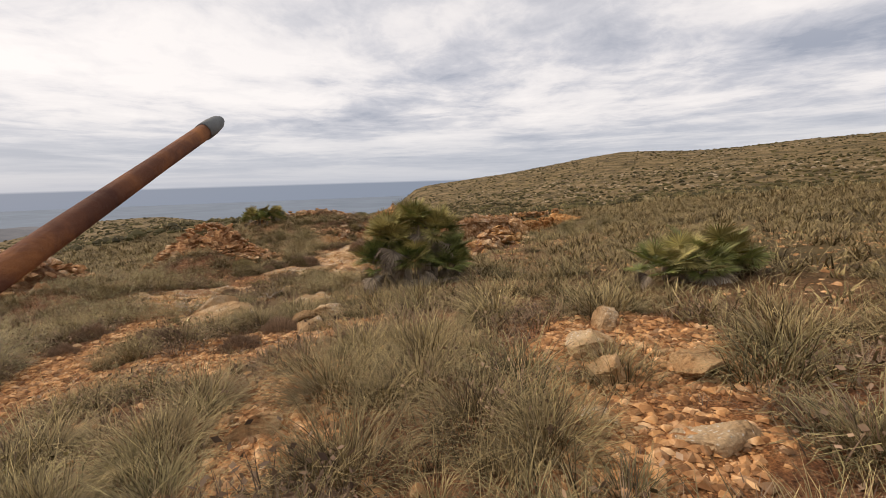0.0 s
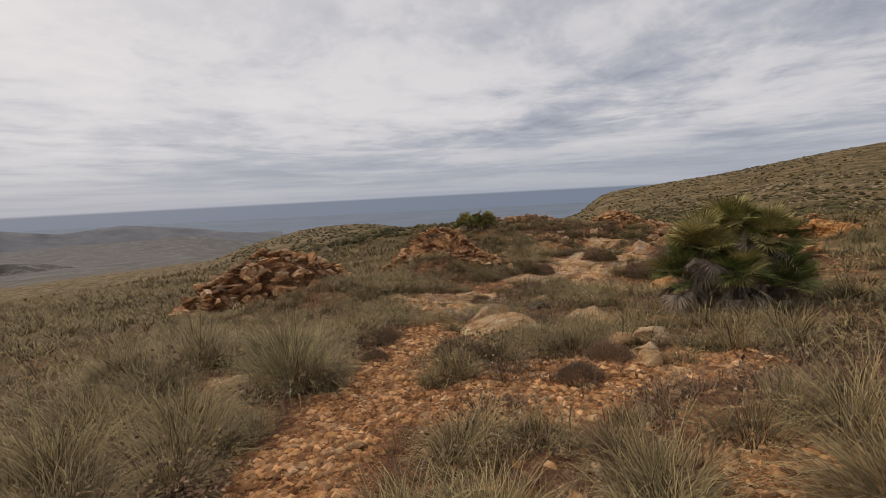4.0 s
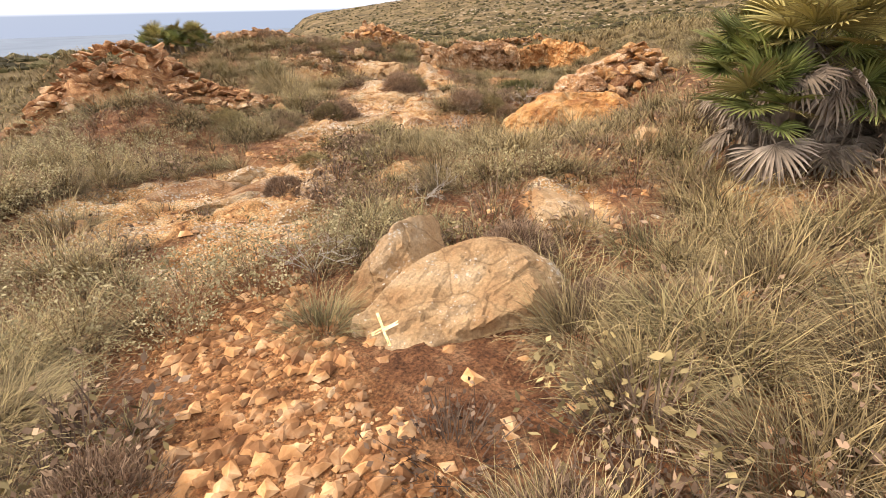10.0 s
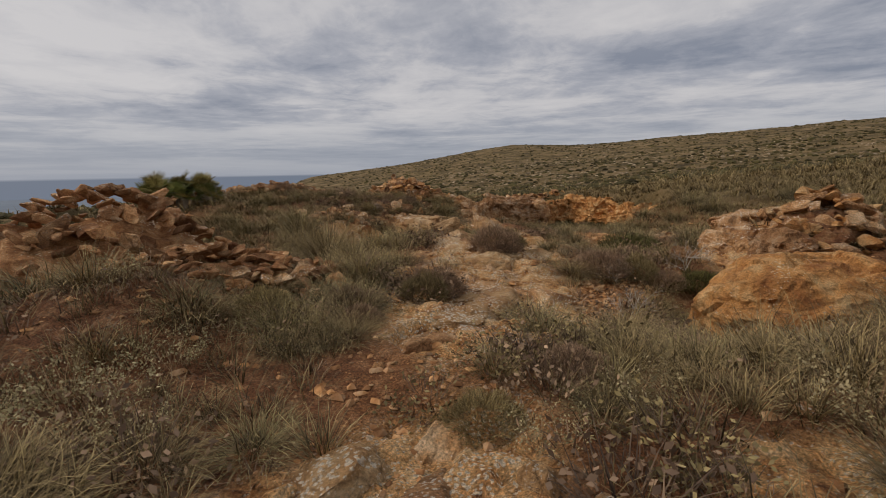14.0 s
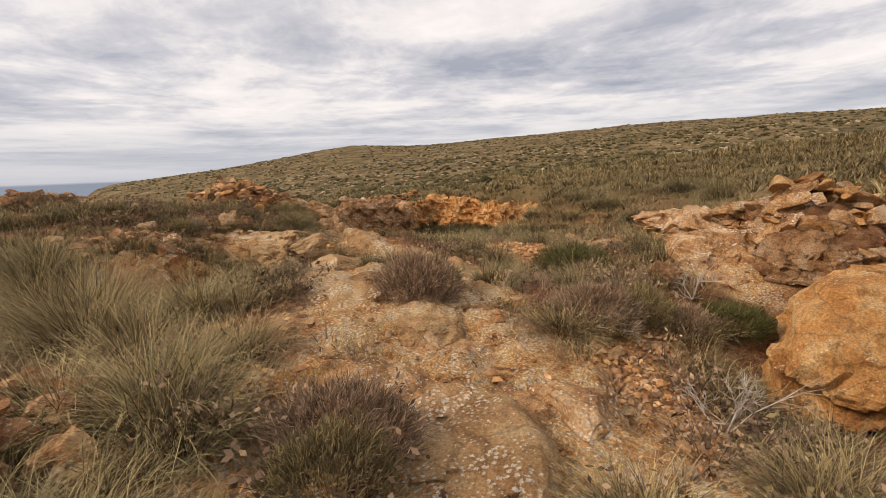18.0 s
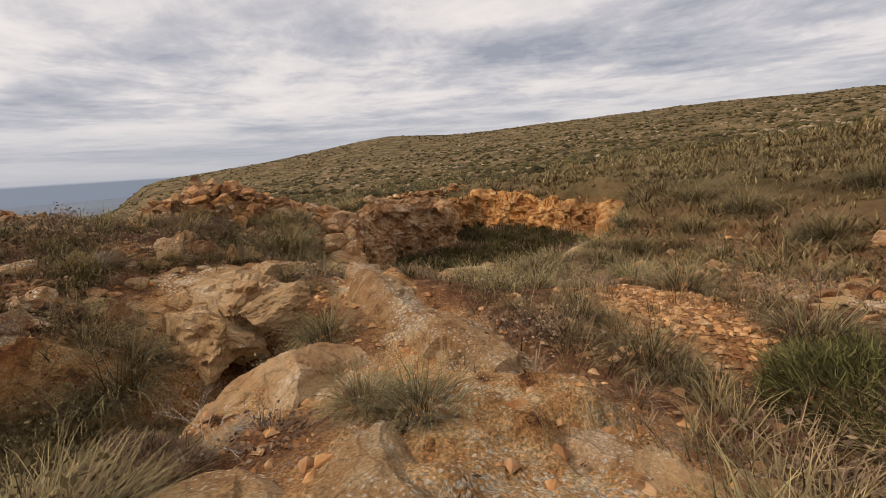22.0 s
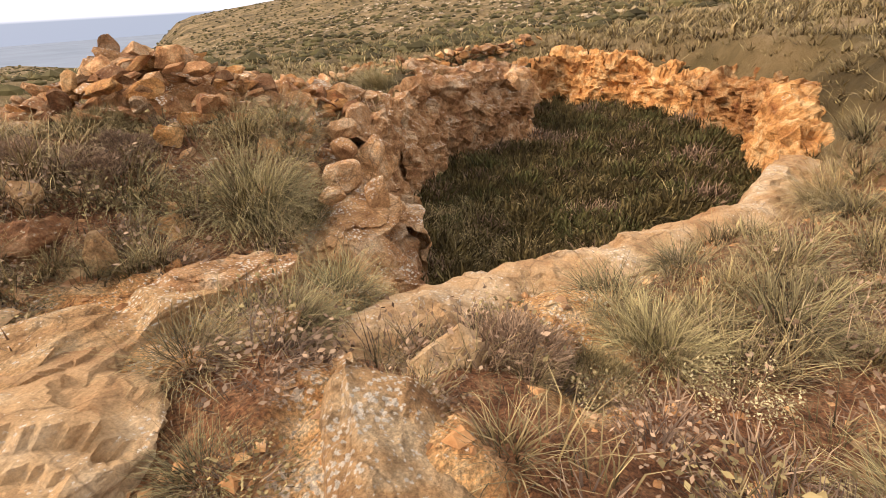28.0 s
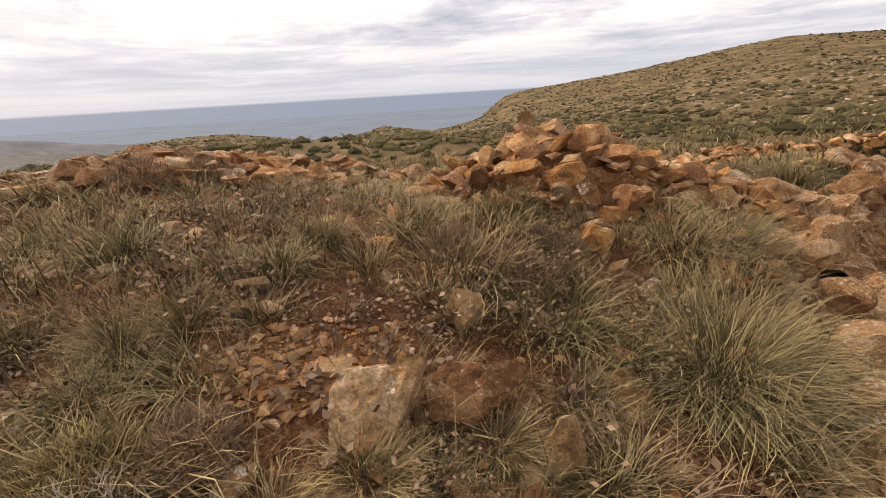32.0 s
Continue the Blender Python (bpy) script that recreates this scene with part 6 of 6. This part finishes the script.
def stamped(name, shapes, x, y, s, seed, mat, label, category, sink=0.0, tall=(0.8, 1.2), flat=False):
    """Many small pieces joined into one mesh."""
    rng = np.random.default_rng(seed)
    z = surface(x, y)
    verts, faces, along, o = [], [], [], 0
    pick = rng.integers(0, len(shapes), len(x))
    for i, (v, f, a) in enumerate(shapes):
        m = np.where(pick == i)[0]
        if not len(m):
            continue
        t = rng.uniform(0, 2 * np.pi, len(m))
        c, sn, k = np.cos(t)[:, None], np.sin(t)[:, None], np.asarray(s)[m][:, None]
        q = np.stack([(v[:, 0] * c - v[:, 1] * sn) * k + x[m][:, None], (v[:, 0] * sn + v[:, 1] * c) * k + y[m][:, None],
                      v[:, 2] * k * rng.uniform(*tall, (len(m), 1)) + (z[m] - sink * np.asarray(s)[m])[:, None]], -1)
        verts.append(q.reshape(-1, 3))
        along.append(np.tile(a, len(m)))
        f = np.asarray(f)
        faces.append((f[None] + (np.arange(len(m)) * len(v))[:, None, None] + o).reshape(-1, f.shape[1]))
        o += len(m) * len(v)
    verts, tri = np.concatenate(verts), np.concatenate(faces)
    me = bpy.data.meshes.new(name)
    me.vertices.add(len(verts))
    me.vertices.foreach_set("co", verts.reshape(-1))
    me.loops.add(tri.size)
    me.loops.foreach_set("vertex_index", tri.reshape(-1).astype(np.int32))
    me.polygons.add(len(tri))
    me.polygons.foreach_set("loop_start", (np.arange(len(tri)) * tri.shape[1]).astype(np.int32))
    me.polygons.foreach_set("use_smooth", np.zeros(len(tri), dtype=bool))
    me.update()
    me.validate()
    at = me.attributes.new("along", "FLOAT", "POINT")
    at.data.foreach_set("value", np.concatenate(along).astype(np.float32))
    me.materials.append(mat)
    return tagged(new(name, me), label, category, kind="stuff")


def triangles(v, f, a):
    out = []
    for q in f:
        out.append((q[0], q[1], q[2]))
        if len(q) == 4:
            out.append((q[0], q[2], q[3]))
    return v, out, a


FAR_TUFT = [triangles(*blades(11, 0.18, 0.62, 0.9, 0.045, 600 + i, 2, 0.45)) for i in range(4)]
MID_TUFT = [triangles(*blades(17, 0.18, 0.66, 1.0, 0.026, 610 + i, 2, 0.6)) for i in range(4)]
CHIPS = []
for i in range(6):
    rg = np.random.default_rng(640 + i)
    CHIPS.append((np.array([(1, 0, 0), (0.2, 0.8, 0), (-0.9, 0.3, 0), (-0.4, -0.75, 0), (0.42, 0.12, 0.34), (-0.45, 0.0, 0.36), (0, 0, -0.4)]) * rg.uniform(0.75, 1.25, (7, 3)),
                  [(0, 1, 4), (1, 2, 5), (1, 5, 4), (2, 3, 5), (3, 0, 4), (3, 4, 5), (1, 0, 6), (2, 1, 6), (3, 2, 6), (0, 3, 6)], np.zeros(7)))
BUSHES = [(rock_shape(1, 660 + i, 2, 0.5) * np.array([1, 1, 0.62]), ICO[1][1], np.zeros(12)) for i in range(4)]

# tussocks and scrub away from the trail
px, py = FAR_TUSSOCKS
rng = np.random.default_rng(88)
k = rng.uniform(0, 1, len(px)) < 0.65
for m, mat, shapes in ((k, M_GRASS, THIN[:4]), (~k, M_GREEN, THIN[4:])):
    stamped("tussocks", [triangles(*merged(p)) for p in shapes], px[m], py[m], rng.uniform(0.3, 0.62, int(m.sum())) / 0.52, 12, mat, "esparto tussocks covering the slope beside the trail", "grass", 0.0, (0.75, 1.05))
px, py = FAR_SCRUBS
stamped("scrub_patch", [triangles(*merged(scrub_pieces(540 + i, 0.26, 150))) for i in range(4)], px, py, rng.uniform(0.2, 0.42, len(px)) / 0.23, 13, M_SCRUB, "brown thyme scrub beside the trail", "scrub", 0.05)

# low grass and scrub between the single plants
px, py = sow(13000, 21, -8, 18, -4.5, 31, lambda x, y: green_ground(x, y) * smooth(0.55, 0.9, trail_distance(x, y)) * (1 - smooth(5, 8, trail_distance(x, y))) * (0.25 + 0.75 * smooth(-0.1, 0.1, fbm(x * 0.8, y * 0.8, 71))))
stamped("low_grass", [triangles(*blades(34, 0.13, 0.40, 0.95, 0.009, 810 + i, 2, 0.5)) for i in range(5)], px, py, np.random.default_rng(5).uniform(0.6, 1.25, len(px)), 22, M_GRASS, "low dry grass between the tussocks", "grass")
px, py = sow(13000, 23, -8, 18, -4.5, 31, lambda x, y: green_ground(x, y) * smooth(0.5, 0.8, trail_distance(x, y)) * (1 - smooth(5, 8, trail_distance(x, y))) * (0.2 + 0.8 * smooth(0.1, -0.1, fbm(x * 0.8, y * 0.8, 71))))
stamped("low_scrub", [triangles(*blades(26, 0.12, 0.24, 1.2, 0.013, 820 + i, 2, 0.2)) for i in range(5)], px, py, np.random.default_rng(6).uniform(0.6, 1.3, len(px)), 24, M_SCRUB, "low brown scrub between the stones", "scrub")

# mid-distance grass beyond the single tussocks
px, py = sow(22000, 8, -28, 34, -8, 46, lambda x, y: clumpy(x, y) * smooth(4.0, 6.0, trail_distance(x, y)) * (1 - smooth(26, 34, np.hypot(x - 6, y - 16))))
stamped("distant_grass", MID_TUFT, px, py, np.random.default_rng(1).uniform(0.55, 1.1, len(px)), 2, M_GRASS, "dry olive grass covering the slope", "grass", 0.0, (0.55, 0.9))
px, py = sow(16000, 18, -28, 34, -8, 46, lambda x, y: green_ground(x, y) * smooth(4.0, 6.0, trail_distance(x, y)) * (1 - smooth(26, 34, np.hypot(x - 6, y - 16))))
stamped("distant_scrub", [triangles(*blades(15, 0.17, 0.34, 1.2, 0.032, 680 + i, 2, 0.2)) for i in range(3)], px, py, np.random.default_rng(2).uniform(0.6, 1.3, len(px)), 3, M_OLIVE, "olive-brown scrub covering the slope", "scrub")
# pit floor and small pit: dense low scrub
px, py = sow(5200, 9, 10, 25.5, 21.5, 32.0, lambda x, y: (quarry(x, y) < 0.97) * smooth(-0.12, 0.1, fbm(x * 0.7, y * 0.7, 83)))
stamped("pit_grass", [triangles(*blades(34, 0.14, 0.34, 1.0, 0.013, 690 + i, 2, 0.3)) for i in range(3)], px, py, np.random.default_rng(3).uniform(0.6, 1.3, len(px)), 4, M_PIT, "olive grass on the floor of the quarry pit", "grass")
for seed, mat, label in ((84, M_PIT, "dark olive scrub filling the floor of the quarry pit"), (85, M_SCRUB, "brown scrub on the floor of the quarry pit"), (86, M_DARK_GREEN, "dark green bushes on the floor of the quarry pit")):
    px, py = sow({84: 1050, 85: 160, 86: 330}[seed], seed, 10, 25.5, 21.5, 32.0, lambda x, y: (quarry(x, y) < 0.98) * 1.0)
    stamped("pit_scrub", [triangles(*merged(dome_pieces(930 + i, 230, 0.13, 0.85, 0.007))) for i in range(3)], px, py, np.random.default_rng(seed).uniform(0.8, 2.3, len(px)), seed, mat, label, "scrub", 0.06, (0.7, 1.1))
px, py = sow(420, 10, 3.2, 8.0, 20.0, 22.9, lambda x, y: (hollow(x, y) < 0.92) * 1.0)
stamped("pit_scrub", [triangles(*blades(90, 0.10, 0.3, 1.0, 0.007, 694 + i, 2, 0.3)) for i in range(3)], px, py, np.random.default_rng(4).uniform(0.6, 1.1, len(px)), 5, M_OLIVE, "olive scrub filling the floor of the small pit", "scrub")


# hillside across the dip: bushes, stones and tufts
def hill_points(n, seed, az0, az1, r0, r1, power=1.0):
    rng = np.random.default_rng(seed)
    az = np.radians(rng.uniform(az0, az1, n))
    r = r0 + (r1 - r0) * rng.uniform(0, 1, n) ** power
    return 5 + r * np.sin(az), 14 + r * np.cos(az), rng


px, py, rng = hill_points(15000, 12, -45, 125, 32, 250, 1.2)
stamped("hill_bushes", BUSHES, px, py, rng.uniform(0.22, 0.68, len(px)) * (0.7 + 0.6 * rng.uniform(0, 1, len(px)) ** 4), 6, M_BUSH, "dark olive bushes dotting the far hillside", "bushes")
px, py, rng = hill_points(9000, 13, 8, 125, 40, 225, 1.0)
near_band = fbm(px * 0.035, py * 0.05, 51) + 0.35 * fbm(px * 0.2, py * 0.2, 52) > 0.02
px, py = px[near_band], py[near_band]
stamped("hill_stones", CHIPS, px, py, rng.uniform(0.12, 0.5, len(px)), 7, M_PALE_STONE, "pale limestone scattered over the far hillside", "stones")
px, py, rng = hill_points(5200, 14, -60, 125, 24, 110, 1.6)
stamped("hill_grass", FAR_TUFT, px, py, rng.uniform(0.7, 1.5, len(px)), 8, M_GRASS, "dry grass on the far slope", "grass")

# gravel of the trail and chips between the plants
px, py = sow(380000, 15, -2.5, 13.0, -3.5, 26.5, lambda x, y: np.clip(gravelly(x, y), 0, 1) ** 1.5 * (1 - 0.85 * bedrock(x, y)))
rng = np.random.default_rng(9)
stamped("gravel", CHIPS, px, py, 0.011 + 0.062 * rng.uniform(0, 1, len(px)) ** 3.2, 10, M_GRAVEL, "ochre gravel covering the foot trail", "gravel", -0.1)
px, py = sow(26000, 16, -7.0, 17.0, -4.5, 31.0, lambda x, y: 0.8 * smooth(-0.2, 0.1, fbm(x * 0.9, y * 0.9, 61)))
stamped("stone_chips", CHIPS, px, py, 0.02 + 0.075 * rng.uniform(0, 1, len(px)) ** 2.2, 11, M_GRAVEL, "ochre stone chips scattered on the soil", "stones", 0.0)
# single loose stones
px, py = sow(900, 17, -3.5, 13.5, -3.0, 28.0, lambda x, y: (0.35 + 0.65 * np.clip(gravelly(x, y), 0, 1)) * (1 - smooth(3.0, 5.0, trail_distance(x, y))) * smooth(0.12, 0.3, trail_distance(x, y)))
for x, y in zip(px[:270], py[:270]):
    s = float(rng.uniform(0.04, 0.10) * (1.5 if rng.uniform() < 0.12 else 1))
    ob = stone_at(rng, float(x), float(y), z_at(x, y) + s * 0.12, s, ("ochre", "tan", "tan", "grey"), None, 14)
    ob.name = "loose_stone"
    tagged(ob, "loose angular ochre stone on the ground", "stone", "loose stones")


for x, y in zip(*[v.tolist() for v in (np.random.default_rng(92).uniform(5.4, 10.4, 120), np.random.default_rng(93).uniform(23.7, 28.4, 120))]):
    s = float(rng.uniform(0.05, 0.17))
    ob = stone_at(rng, x, y, z_at(x, y) + s * 0.2, s, ("ochre", "tan", "grey", "rubble", "orange"), None, 25)
    ob.name = "loose_stone"
    tagged(ob, "broken ochre stone lying on the crest", "stone", "loose stones of the crest")


# ---- dwarf palms ----
def fan_mesh(name, seed, n, reach, stalk, spread, mat, droop):
    """A palm fan: a stalk and a ring of stiff folded leaflets."""
    rng = np.random.default_rng(seed)
    verts, faces = [], []

    def strip(points, widths, fold):
        o = len(verts)
        for (p, side, nrm), w in zip(points, widths):
            verts.extend([p - side * w + nrm * fold * w, p, p + side * w + nrm * fold * w])
        for k in range(len(points) - 1):
            a = o + 3 * k
            faces.extend([(a, a + 1, a + 4, a + 3), (a + 1, a + 2, a + 5, a + 4)])
    up = np.array([0, 0, 1.0])
    strip([(np.array([s * stalk, 0, 0.04 * math.sin(s * 3)]), np.array([0, 1.0, 0]), up) for s in (0, 0.5, 1)], (0.008, 0.006, 0.005), 0.5)
    hub = np.array([stalk, 0, 0.005])
    for i in range(n):
        a = radians(spread) * ((i + rng.uniform(-0.3, 0.3)) / (n - 1) * 2 - 1)
        ln = reach * (1 - 0.25 * abs(a) / radians(spread)) * rng.uniform(0.85, 1.05)
        d = np.array([math.cos(a), math.sin(a), 0.10 + 0.22 * abs(math.sin(a))])
        side = np.array([-math.sin(a), math.cos(a), 0])
        pts = []
        for s in (0.03, 0.4, 0.75, 1.0):
            pts.append((hub + d * ln * s - up * droop * ln * s ** 2.2, side, up))
        strip(pts, (0.006, 0.0115, 0.0085, 0.001), 0.5)
    me = bpy.data.meshes.new(name)
    me.from_pydata([tuple(v) for v in verts], [], faces)
    me.materials.append(mat)
    return me


FANS = [fan_mesh("fan", 700 + i, 27, 0.34, 0.26, 125, (M_PALM, M_PALM, M_PALM_TIP)[i], 0.16) for i in range(3)]
DEAD_FANS = [fan_mesh("dead_fan", 710 + i, 20, 0.36, 0.26, 80, M_PALM_DEAD, 0.45) for i in range(2)]


def dwarf_palm(label, x, y, z, size, fans, dead, scale, seed, stems=6):
    """A bushy clump of fans on a dome, with a skirt of dead fans on its lower side."""
    rng = np.random.default_rng(seed)
    base = new("dwarf_palm")
    base.matrix_world = pose(x, y, z)
    tagged(base, label, "palm")
    for i in range(stems):
        a = i * 2.4
        px, py, h = math.cos(a) * size[0] * 0.38, math.sin(a) * size[1] * 0.38, size[2] * rng.uniform(0.5, 0.8)
        trunk = mesh_object("trunk", rock_shape(2, seed + i, 2, 0.25) * np.array([0.10, 0.10, h * 0.55]), ICO[2][1], M_PALM_DEAD, base)
        trunk.location = (px, py, h * 0.42)
    crowns = ((0, 0, 0.62), (-0.6, -0.3, 0.54), (0.55, -0.25, 0.60), (-0.15, -0.65, 0.36), (0.65, -0.55, 0.3), (-0.85, -0.1, 0.33), (0.2, 0.5, 0.62), (0.9, 0.2, 0.36), (-0.45, 0.5, 0.42))
    heads = 9 if fans > 150 else 6
    lobes = [(a * size[0] * 0.8, b * size[1] * 0.8, c * size[2] * rng.uniform(0.95, 1.08)) for a, b, c in crowns[:heads]]
    for i in range(fans):
        cx, cy, cz = lobes[i % heads]
        az, el = rng.uniform(0, 360), math.degrees(math.asin(rng.uniform(-0.25, 0.99)))
        ob = new("fan", FANS[int(rng.choice([0, 0, 1, 1, 2] if cz < 0.5 * size[2] else [1, 2, 2, 2]))])
        ob.parent = base
        s = scale * rng.uniform(0.75, 1.15)
        ob.matrix_basis = pose(cx + rng.uniform(-0.05, 0.05), cy + rng.uniform(-0.05, 0.05), cz + rng.uniform(-0.08, 0.08)) @ pose(0, 0, 0, rng.uniform(-35, 35), -el, az) @ Matrix.Diagonal((s, s, s, 1))
    for i in range(dead):
        cx, cy, cz = lobes[i % heads]
        ob = new("dead_fan", DEAD_FANS[int(rng.integers(2))])
        ob.parent = base
        s = scale * rng.uniform(0.8, 1.2)
        ob.matrix_basis = pose(cx, cy, max(0.3, cz - 0.12)) @ pose(0, 0, 0, rng.uniform(-30, 30), rng.uniform(25, 75), rng.uniform(0, 360)) @ Matrix.Diagonal((s, s, s, 1))
    return base


dwarf_palm("tall dwarf fan palm with a skirt of grey dead fans", 5.95, 7.6, -0.78, (1.25, 0.95, 2.6), 290, 130, 1.12, 31, 11)
dwarf_palm("low spreading green dwarf palm in dry grass", 9.3, 2.9, z_at(9.3, 2.9), (1.1, 0.7, 0.62), 90, 12, 0.95, 32, 4)
dwarf_palm("dark green dwarf palm on the stony crest", 1.65, 29.0, z_at(1.65, 29.0), (1.5, 1.1, 1.15), 150, 10, 1.1, 33, 4)


# ---- the walker's carried rusty pole, planted in the ground where the walk begins ----
def rusty_pole():
    # the foot in the ground is made up; the pole is held in the hand
    tip, low = Vector((3.21, -2.05, 1.995)), Vector((2.0, -5.25, z_at(2.0, -5.25) - 0.05))
    base = new("leaning_pole")
    base.matrix_world = Matrix.Translation(low)
    bpy.context.view_layer.update()
    tagged(base, "rusted steel pole carried by the walker, with a grey pointed end", "pole")
    axis = (tip - low).normalized()
    turn = axis.to_track_quat("Z", "Y").to_matrix().to_4x4()
    ln = (tip - low).length

    def tube(stops):
        bm = bmesh.new()
        rings = []
        for z, r in stops:
            ring = []
            for i in range(18):
                a = i / 18 * 2 * math.pi
                rr = r * (1 + 0.03 * math.sin(3 * a + z * 9) + 0.02 * math.sin(5 * a - z * 31))
                ring.append(bm.verts.new(turn @ Vector((rr * math.cos(a), rr * math.sin(a), z))))
            rings.append(ring)
        for p, q in zip(rings, rings[1:]):
            for i in range(18):
                bm.faces.new((p[i], p[(i + 1) % 18], q[(i + 1) % 18], q[i]))
        bm.faces.new(rings[-1])
        bm.faces.new(rings[0][::-1])
        for f in bm.faces:
            f.smooth = len(f.verts) == 4
        return bm
    part("shaft", tube([(ln * k / 24, 0.0115 + 0.0006 * math.sin(k * 2.1)) for k in range(24)] + [(ln - 0.03, 0.011)]), M_RUST, base)
    part("pointed_tip", tube([(ln - 0.034, 0.0122), (ln - 0.01, 0.0122), (ln + 0.010, 0.0102), (ln + 0.022, 0.006), (ln + 0.028, 0.0026)]), M_TIP, base, "grey worn pointed end")


rusty_pole()
